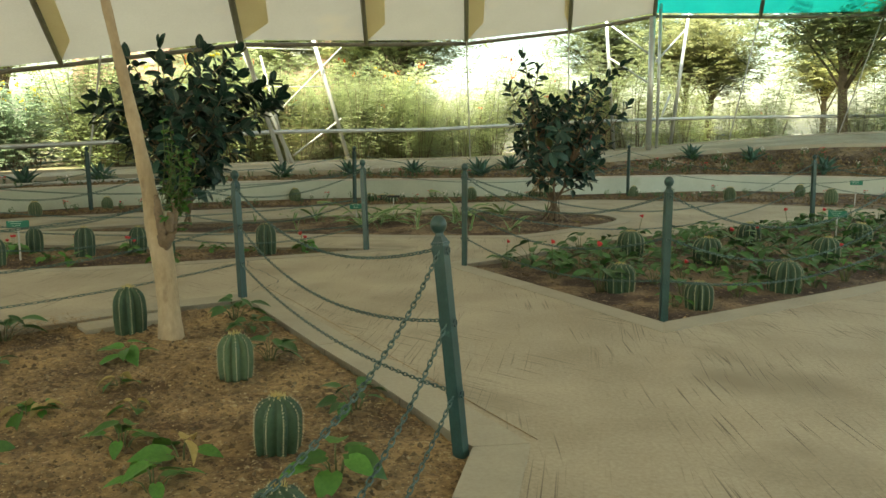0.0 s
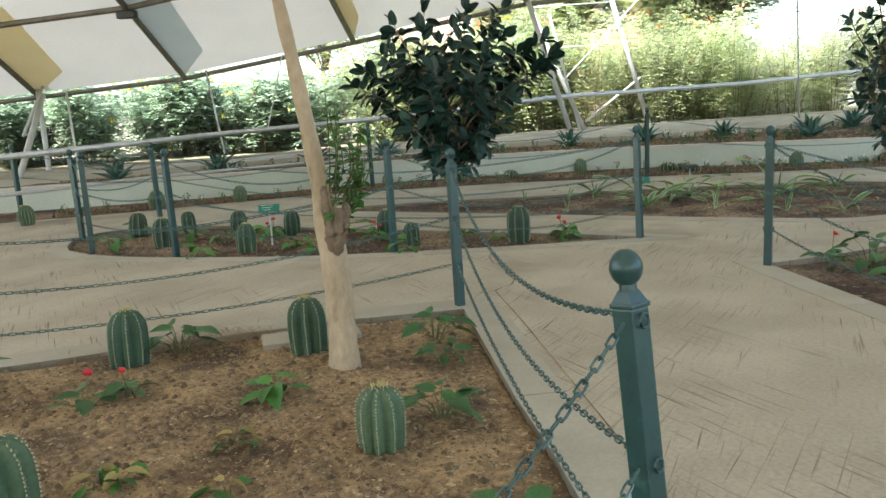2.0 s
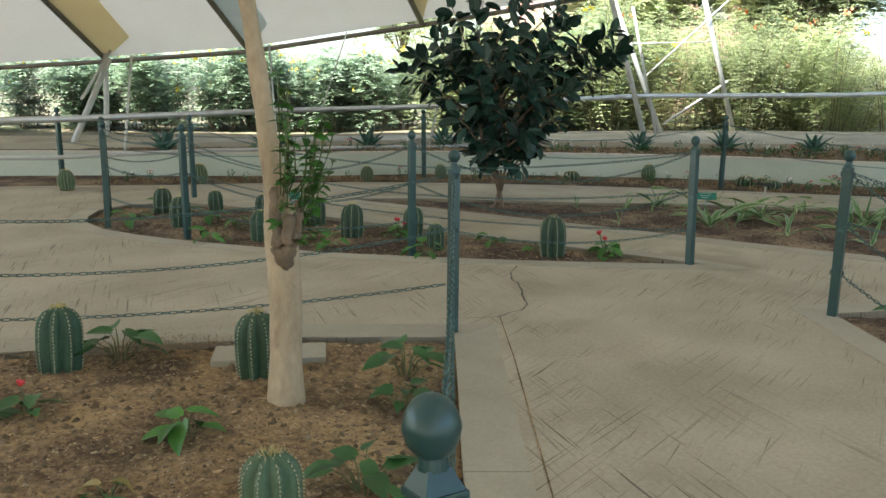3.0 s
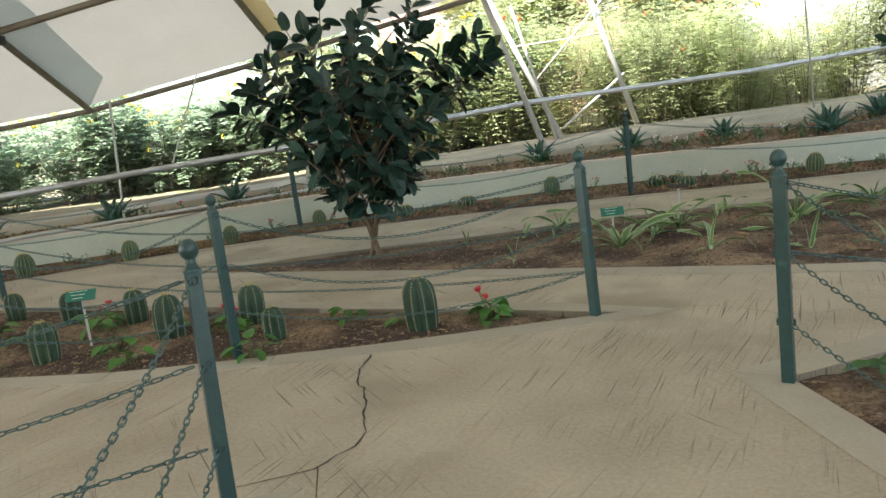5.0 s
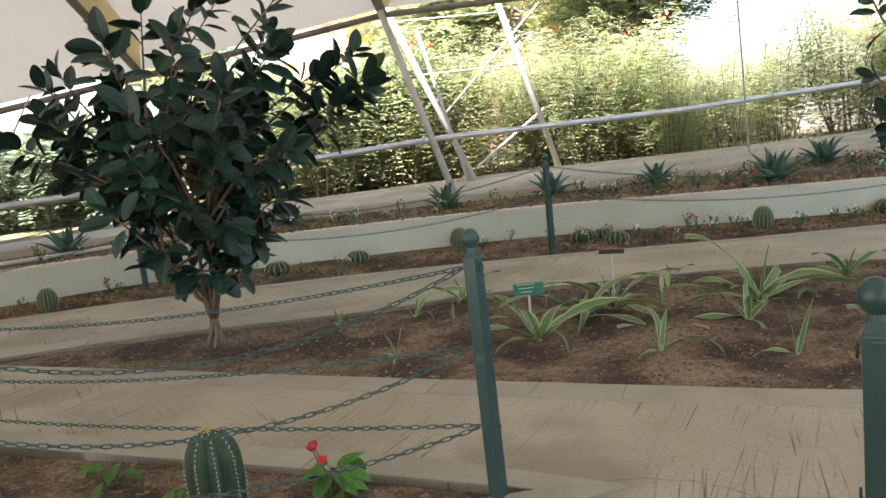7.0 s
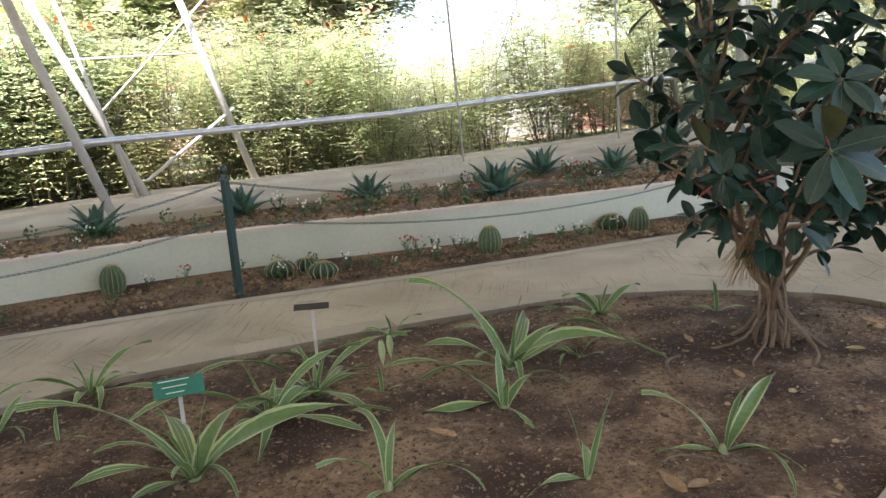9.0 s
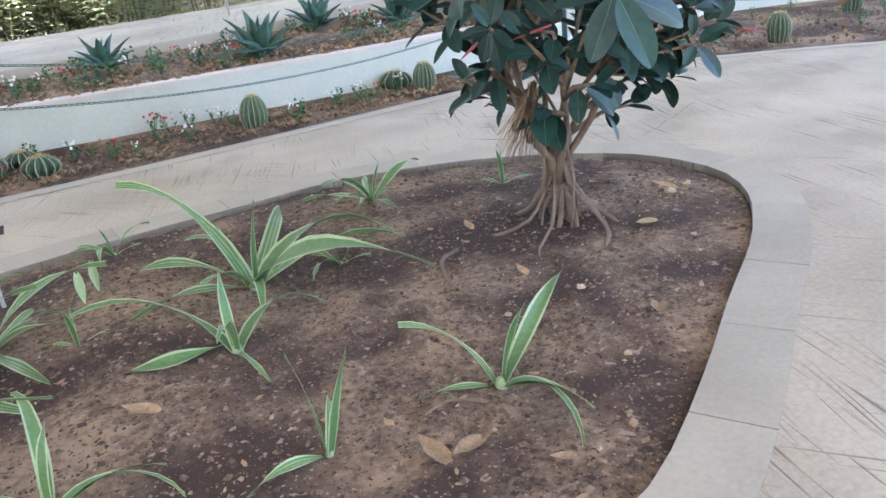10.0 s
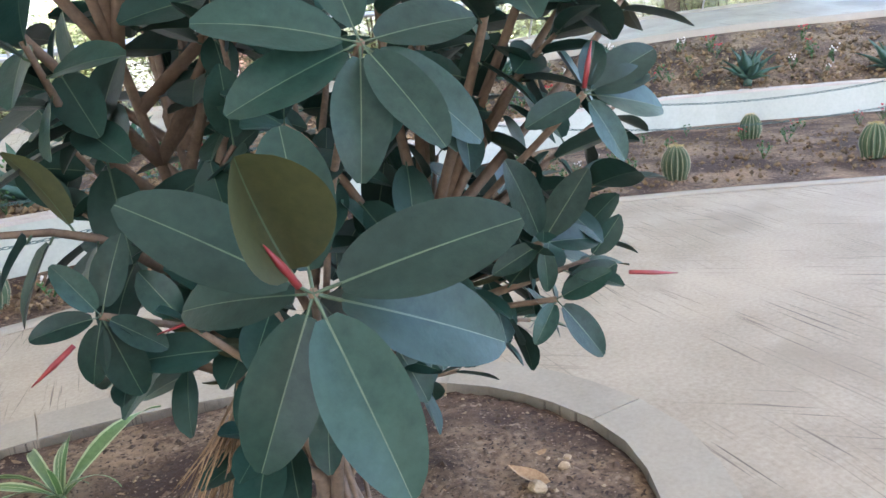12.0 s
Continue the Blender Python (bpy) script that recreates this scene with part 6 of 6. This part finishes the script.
border = lambda x, y: 0.02 + 0.015 * noise.noise((x * 3, y * 3, 0))
scatter_between("soil_clods", FRONT, WALL, border, 6500, M_clod, "crumbly clods along the wall foot", 93, 0.008, 0.04)
scatter_between("dry_leaves", FRONT, WALL, border, 900, M_litter, "dry leaf fragments along the wall foot", 94, 0.012, 0.045, True)
scatter_between("soil_clods", WALL, K2, terrace, 9000, M_clod, "crumbly clods on the terrace", 95, 0.010, 0.06)
scatter_between("gravel", WALL, K2, terrace, 2200, M_stone, "pale stones on the terrace", 96, 0.010, 0.05)
scatter_between("dry_leaves", WALL, K2, terrace, 1600, M_litter, "dry leaves strewn on the terrace", 97, 0.015, 0.055, True)
# heap of dry clippings at the back edge
rng = random.Random(92)
verts, faces = [], []
for k in range(900):
    x, y = rng.gauss(-2.95, 0.28), 0
    y = 5.40 + (x + 2.95) * 0.85 + rng.gauss(0, 0.13)
    a, s = rng.uniform(0, 6.28), rng.uniform(0.03, 0.10)
    z = 0.0 + 0.07 * math.exp(-((x + 2.95) / 0.3) ** 2) * rng.random()
    d, w = Vector((math.cos(a) * s, math.sin(a) * s, rng.uniform(-.02, .03))), Vector((-math.sin(a), math.cos(a), 0)) * 0.003
    p = Vector((x, y, z))
    b = len(verts)
    verts += [p + w, p - w, p + d]
    faces.append((b, b + 1, b + 2))
tagged(new("clippings", raw_mesh("clippings", verts, faces, [M_litter], smooth=False)), "heap of dry garden clippings on the bed edge", "debris", kind="stuff")
bm = bmesh.new()
box(bm, 0.62, 0.26, 0.04, at(-2.33, 5.76, -0.012, radians(40)), 0.006)
tagged(mesh_object("concrete_slab", bm, M_kerb), "broken flat piece of pale concrete on the bed edge", "slab")


def fallen_leaf(x, y, turn, size, mat, label):
    me = heart_leaf("fallen_leaf", 0.14 * size, 0.075 * size, mat, 0.6, -0.3)
    ob = new("fallen_leaf", me)
    ob.matrix_basis = at(x, y, soil_height(x, y, BF) + 0.012, turn)
    tagged(ob, label, "leaf", "fallen leaves")


fallen_leaf(2.22, 12.72, 1.9, 1.0, M_leaf_yellow, "fallen ochre leaf on dark soil")
fallen_leaf(2.52, 13.05, 0.6, 0.9, M_litter, "curled dry brown leaf on dark soil")
fallen_leaf(1.75, 11.90, 2.6, 0.9, M_litter, "curled pale dry leaf near the kerb")
fallen_leaf(0.84, 11.40, 2.2, 0.9, M_litter, "grey dry leaf on the soil")
fallen_leaf(1.40, 12.40, 0.2, 0.55, M_litter, "fallen reddish leaf sheath")
fallen_leaf(-0.12, 11.92, 1.2, 0.8, M_litter, "dry brown leaf between lilies")

fallen_leaf(0.71, 11.32, 0.4, 0.85, M_litter, "crumpled grey-brown leaf among lilies")
fallen_leaf(1.06, 11.21, 1.4, 0.5, M_litter, "small curled brown leaf near the kerb")
fallen_leaf(1.37, 13.07, 0.1, 0.6, M_litter, "dry orange-brown leaf under the rubber tree")


def fallen_twig(pts, r, label):
    bm = bmesh.new()
    z = [soil_height(x, y, BF) + 0.012 + 0.010 * (k % 2) for k, (x, y) in enumerate(pts)]
    line = spline([(x, y, h) for (x, y), h in zip(pts, z)], 0.04)
    tube(bm, line, [r * (1 - 0.5 * i / len(line)) * (1 + 0.15 * math.sin(5 * i)) for i in range(len(line))], 7)
    ob = mesh_object("fallen_twig", bm, M_bark, smooth=True)
    tagged(ob, label, "twig", "fallen twigs")


fallen_twig([(1.23, 12.86), (1.11, 12.71), (1.08, 12.50), (1.11, 12.30)], 0.011, "bent reddish brown twig lying on the soil")
fallen_twig([(0.91, 12.29), (0.92, 12.20), (0.91, 12.10)], 0.007, "short dry twig lying between the lilies")
fallen_twig([(0.93, 11.57), (0.81, 11.61), (0.72, 11.57)], 0.006, "curled brown twig beside a lily shoot")
spotted = new("fallen_leaf", strap_leaf("fallen_leaf", 0.42, 0.06, 0.03, 0.05, 2))
spotted.matrix_basis = at(-0.25, 12.28, soil_height(-0.05, 12.28, BF) + 0.014, radians(-92))
tagged(spotted, "pale withered lily leaf lying on the soil", "leaf", "fallen leaves")
for x, y, lean in ((-0.55, 12.99, 0.25), (-0.37, 13.12, -0.2)):
    stalk = tagged(empty("dried_seedling", (x, y, soil_height(x, y, BF) - 0.01)), "dead seedling stalk with one pale dry leaf", "plant", "dried seedlings")
    bm = bmesh.new()
    tube(bm, [(0, 0, -0.01), (lean * 0.1, 0, 0.07), (lean * 0.3, 0, 0.15)], [0.004, 0.003, 0.002], 6)
    part("stem", bm, M_twig, stalk)
    place_part("leaf", heart_leaf("leaf", 0.13, 0.042, M_cream, 0.5, 0.1), stalk, leaf_matrix((lean * 0.3, 0, 0.17), (0.1 * lean, -0.15, -1)))
for k, (x, y, s) in enumerate(((2.50, 13.04, 0.032), (2.51, 13.14, 0.022), (2.65, 13.12, 0.020), (2.70, 13.18, 0.016), (1.56, 12.19, 0.020), (1.49, 11.67, 0.014), (1.20, 12.09, 0.014), (2.30, 12.51, 0.015))):
    bm = bmesh.new()
    bmesh.ops.create_icosphere(bm, subdivisions=2, radius=s)
    for v in bm.verts:
        v.co *= 1 + 0.35 * noise.noise(v.co / s * 1.1 + Vector((k * 3.1, 0, 0)))
        v.co.z *= 0.6
    ob = mesh_object("stone", bm, M_stone, smooth=False)
    ob.matrix_basis = at(x, y, soil_height(x, y, BF) + 0.3 * s, k * 1.3)
    tagged(ob, "pale rough stone lying on dark soil", "stone", "loose stones")


# ---- hedge and trees outside ----
def shrub_mesh(seed, height, spread, mat, leaf, fronds, broad=False, blossom=None):
    """Returns meshes of the stems and of the leaves."""
    rng = random.Random(seed)
    bm = bmesh.new()
    verts, faces, slots = [], [], []
    for k in range(11):
        a = rng.uniform(0, 6.28)
        q = spread * rng.uniform(0.25, 1.0)
        e = Vector((q * math.cos(a), q * math.sin(a), height * rng.uniform(0.55, 1.0)))
        s = Vector((0.22 * spread * math.cos(a), 0.22 * spread * math.sin(a), -0.1))
        pts = spline([s, s.lerp(e, 0.5) + Vector((rng.uniform(-.15, .15), rng.uniform(-.15, .15), 0.1)), e], 0.4)
        tube(bm, pts, [0.014 * (1 - 0.8 * i / len(pts)) for i in range(len(pts))], 5)
        for j in range(fronds // 11):
            u = 1 - 0.80 * rng.random() ** 1.15
            f = u * (len(pts) - 1)
            i = min(len(pts) - 2, int(f))
            p = pts[i].lerp(pts[i + 1], f - i) + Vector((rng.gauss(0, 0.19), rng.gauss(0, 0.19), rng.gauss(0, 0.10)))
            t = rng.uniform(0, 6.28)
            d = Vector((math.cos(t), math.sin(t), rng.uniform(-0.5, 0.5))).normalized()
            side = d.cross(Vector((0, 0, 1))).normalized()
            n = 7 if not broad else 4
            for m in range(n):
                c = p + d * (leaf * 0.62 * m)
                c.z -= 0.012 * m * m
                for sg in (-1, 1):
                    tip = c + (side * sg * 0.9 + d * 0.55 + Vector((0, 0, rng.uniform(-.3, .2)))).normalized() * leaf
                    w = d * leaf * (0.19 if not broad else 0.33)
                    b = len(verts)
                    verts += [c, (c + tip) / 2 + w, tip, (c + tip) / 2 - w]
                    faces.append((b, b + 1, b + 2, b + 3))
                    slots.append(0)
            if blossom and u > 0.85 and rng.random() < (0.16 if broad else 0.03):
                for m in range(5):
                    c = p + Vector((rng.gauss(0, .05), rng.gauss(0, .05), 0.06 + rng.gauss(0, .04)))
                    b = len(verts)
                    w, h = Vector((0.035, rng.uniform(-.02, .02), 0)), Vector((0, 0.02, 0.04))
                    verts += [c - w, c - h, c + w, c + h]
                    faces.append((b, b + 1, b + 2, b + 3))
                    slots.append(1)
    stems = bpy.data.meshes.new("branchwork")
    bm.to_mesh(stems)
    bm.free()
    stems.materials.append(M_twig)
    leaves = raw_mesh("crown", verts, faces, [mat, blossom or mat], slots, smooth=False)
    return stems, leaves


def make_shrub(name, meshes):
    root = empty(name)
    place_part("branchwork", meshes[0], root, Matrix.Identity(4))
    place_part("crown", meshes[1], root, Matrix.Identity(4))
    return root


def along_outer(i, out):
    i = max(0, min(len(OUTER) - 1.001, i))
    j = int(i)
    a, b = Vector(OUTER[j]), Vector(OUTER[j + 1])
    t = (b - a).normalized()
    p = a.lerp(b, i - j)
    return (p.x - t.y * out, p.y + t.x * out, p.z - 0.05)


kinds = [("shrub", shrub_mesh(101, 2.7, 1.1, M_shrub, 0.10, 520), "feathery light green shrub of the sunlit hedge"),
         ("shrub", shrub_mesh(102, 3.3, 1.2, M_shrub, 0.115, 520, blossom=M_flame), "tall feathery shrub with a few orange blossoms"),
         ("shrub", shrub_mesh(103, 2.3, 1.2, M_shrub_gold, 0.095, 480), "yellowish feathery shrub with haze-paled leaf colour"),
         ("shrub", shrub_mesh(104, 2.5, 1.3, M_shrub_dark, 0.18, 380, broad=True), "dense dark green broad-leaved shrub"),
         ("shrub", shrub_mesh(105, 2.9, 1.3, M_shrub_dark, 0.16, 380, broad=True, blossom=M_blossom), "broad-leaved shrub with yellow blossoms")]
spots = {k: [] for k in range(5)}
rng = random.Random(111)
for row, (out, step) in enumerate(((1.2, 0.5), (2.7, 0.55), (4.8, 0.6), (8.0, 0.75))):
    i = 0.2 + 0.13 * row
    while i < len(OUTER) - 1:
        x, y, z = along_outer(i, out + rng.uniform(-.45, .45))
        left = x < -8.0 + rng.uniform(-1.2, 1.2)
        if left:
            x, y, z = along_outer(i, out * 0.8 + 2.2 + rng.uniform(-.45, .45))
        gap = 0.5 < x < 3.2 and row > 1
        skip = (row > 1 and 2.0 < x < 7.5) or (left and row > 2)
        right = x > 6
        if left:
            k = 3 if rng.random() < 0.6 else 4
        else:
            k = rng.choice((0, 0, 1, 2)) if not right else rng.choice((2, 2, 0, 1))
        size = rng.uniform(0.8, 1.15) * (0.62 if gap else 1) * (1 + 0.06 * row) * (0.85 if (right and row < 2) or left else 1)
        if not (right and row == 0 and rng.random() < 0.6) and not skip:
            spots[k].append((x, y, z if row == 0 else 0.45, rng.uniform(0, 6), size))
        i += step * rng.uniform(0.8, 1.25)
for j in range(46):
    x, y, z = along_outer(rng.uniform(3.6, 7.4), rng.uniform(1.5, 4.6))
    if -9.5 < x < -1.5:
        spots[rng.choice((0, 0, 1, 4, 3))].append((x, y, 0.45, rng.uniform(0, 6), rng.uniform(1.0, 1.35)))
thicket = random.Random(112)
for k in (3, 4):
    for x, y, z, turn, size in list(spots[k]):
        if x < -8.5:
            spots[k].append((x - thicket.uniform(0.2, 0.9), y + thicket.uniform(-0.7, 0.7), z, turn + 2, size * thicket.uniform(1.0, 1.2)))
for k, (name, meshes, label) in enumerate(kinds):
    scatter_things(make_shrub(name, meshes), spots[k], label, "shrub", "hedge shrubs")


def grass(count, seed):
    rng = random.Random(seed)
    verts, faces = [], []
    for k in range(count):
        x, y, z = along_outer(rng.uniform(6.3, len(OUTER) - 1.2), 0.15 + 1.7 * rng.random() ** 1.5)
        a, h, w = rng.uniform(0, 6.28), rng.uniform(0.03, 0.13), rng.uniform(0.003, 0.007)
        b = len(verts)
        verts += [(x - w, y, z), (x + w, y, z), (x + h * 0.4 * math.cos(a), y + h * 0.4 * math.sin(a), z + h)]
        faces.append((b, b + 1, b + 2))
    tagged(new("grass", raw_mesh("grass", verts, faces, M_shrub, smooth=False)), "thin uneven grass at the foot of the hedge", "grass", kind="stuff")


grass(6500, 120)


def make_tree(seed, height, mat):
    rng = random.Random(seed)
    root = empty("tree")
    bm = bmesh.new()
    tube(bm, [(0, 0, -0.2), (0.1, 0.05, height * 0.3), (0.05, 0.2, height * 0.55)], [0.17, 0.13, 0.09], 9)
    verts, faces = [], []
    for k in range(16):
        a = k * 2.4
        q = height * 0.42 * rng.uniform(0.35, 1.0)
        e = Vector((q * math.cos(a), q * math.sin(a), height * rng.uniform(0.62, 1.0)))
        s = Vector((0.05, 0.1, height * rng.uniform(0.3, 0.52)))
        pts = spline([s, s.lerp(e, 0.5) + Vector((0, 0, 0.35)), e], 0.6)
        tube(bm, pts, [0.04 * (1 - 0.8 * i / len(pts)) for i in range(len(pts))], 5)
        for j in range(150):
            f = (0.35 + 0.65 * rng.random()) * (len(pts) - 1)
            i = min(len(pts) - 2, int(f))
            p = pts[i].lerp(pts[i + 1], f - i) + Vector((rng.gauss(0, 0.6), rng.gauss(0, 0.6), rng.gauss(0, 0.3)))
            t = rng.uniform(0, 6.28)
            d = Vector((math.cos(t), math.sin(t), rng.uniform(-.4, .3)))
            side = Vector((-math.sin(t), math.cos(t), 0))
            for m in range(5):
                c = p + d * 0.11 * m
                for sg in (-1, 1):
                    tip = c + (side * sg + d * 0.4 + Vector((0, 0, rng.uniform(-.3, .2)))) * 0.17
                    w = d * 0.045
                    b = len(verts)
                    verts += [c, (c + tip) / 2 + w, tip, (c + tip) / 2 - w]
                    faces.append((b, b + 1, b + 2, b + 3))
    part("trunk", bm, M_twig, root)
    crown = new("crown", raw_mesh("crown", verts, faces, mat, smooth=False))
    crown.parent = root
    return root


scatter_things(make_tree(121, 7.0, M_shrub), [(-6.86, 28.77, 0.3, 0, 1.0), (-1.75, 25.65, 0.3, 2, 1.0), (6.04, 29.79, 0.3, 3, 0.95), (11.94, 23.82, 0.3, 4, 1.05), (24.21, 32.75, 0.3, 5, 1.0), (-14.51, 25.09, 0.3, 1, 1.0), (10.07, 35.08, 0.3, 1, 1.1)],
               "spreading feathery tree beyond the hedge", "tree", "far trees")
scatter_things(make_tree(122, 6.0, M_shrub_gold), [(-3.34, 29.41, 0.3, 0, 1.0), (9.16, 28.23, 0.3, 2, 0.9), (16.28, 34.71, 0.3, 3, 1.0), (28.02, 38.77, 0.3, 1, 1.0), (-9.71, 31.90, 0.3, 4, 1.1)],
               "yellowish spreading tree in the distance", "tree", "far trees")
# boundary wall, low red hut and pinkish building beyond the hedge
bm = bmesh.new()
box(bm, 26, 0.2, 1.3, at(11, 30.5, 0.8, radians(-4)), 0.02)
tagged(mesh_object("boundary_wall", bm, M_grey_wall), "low grey rendered boundary wall behind the hedge", "wall", kind="structure")
hut = tagged(empty("hut", (5.2, 31.5, 0.3)), "small red painted hut beyond the hedge", "hut")
bm = bmesh.new()
box(bm, 1.7, 1.6, 2.7, Matrix.Translation((0, 0, 1.35)), 0.01)
part("wall", bm, M_brick_red, hut, smooth=False)
bm = bmesh.new()
box(bm, 2.0, 1.9, 0.12, Matrix.Translation((0, 0, 2.76)), 0.01)
part("roof", bm, M_grey_wall, hut, smooth=False)
house = tagged(empty("house", (-15.5, 52, 0.3)), "pinkish red building seen over the hedge", "house")
bm = bmesh.new()
box(bm, 16, 9, 8.5, Matrix.Translation((0, 0, 4.25)), 0.02)
part("wall", bm, M_brick_red, house, smooth=False)
bm = bmesh.new()
box(bm, 16.6, 9.6, 0.4, Matrix.Translation((0, 0, 8.7)), 0.02)
part("roof", bm, M_grey_wall, house, smooth=False)
for k in range(5):
    for fl in range(2):
        bm = bmesh.new()
        box(bm, 1.5, 0.12, 1.6, Matrix.Translation((-6.2 + 3.1 * k, -4.52, 2.4 + 3.6 * fl)), 0.01)
        w = part("window", bm, M_white_steel, house, smooth=False)
        bm = bmesh.new()
        box(bm, 1.3, 0.06, 1.4, Matrix.Translation((-6.2 + 3.1 * k, -4.60, 2.4 + 3.6 * fl)), 0.005)
        part("pane", bm, M_grey_wall, w, smooth=False)
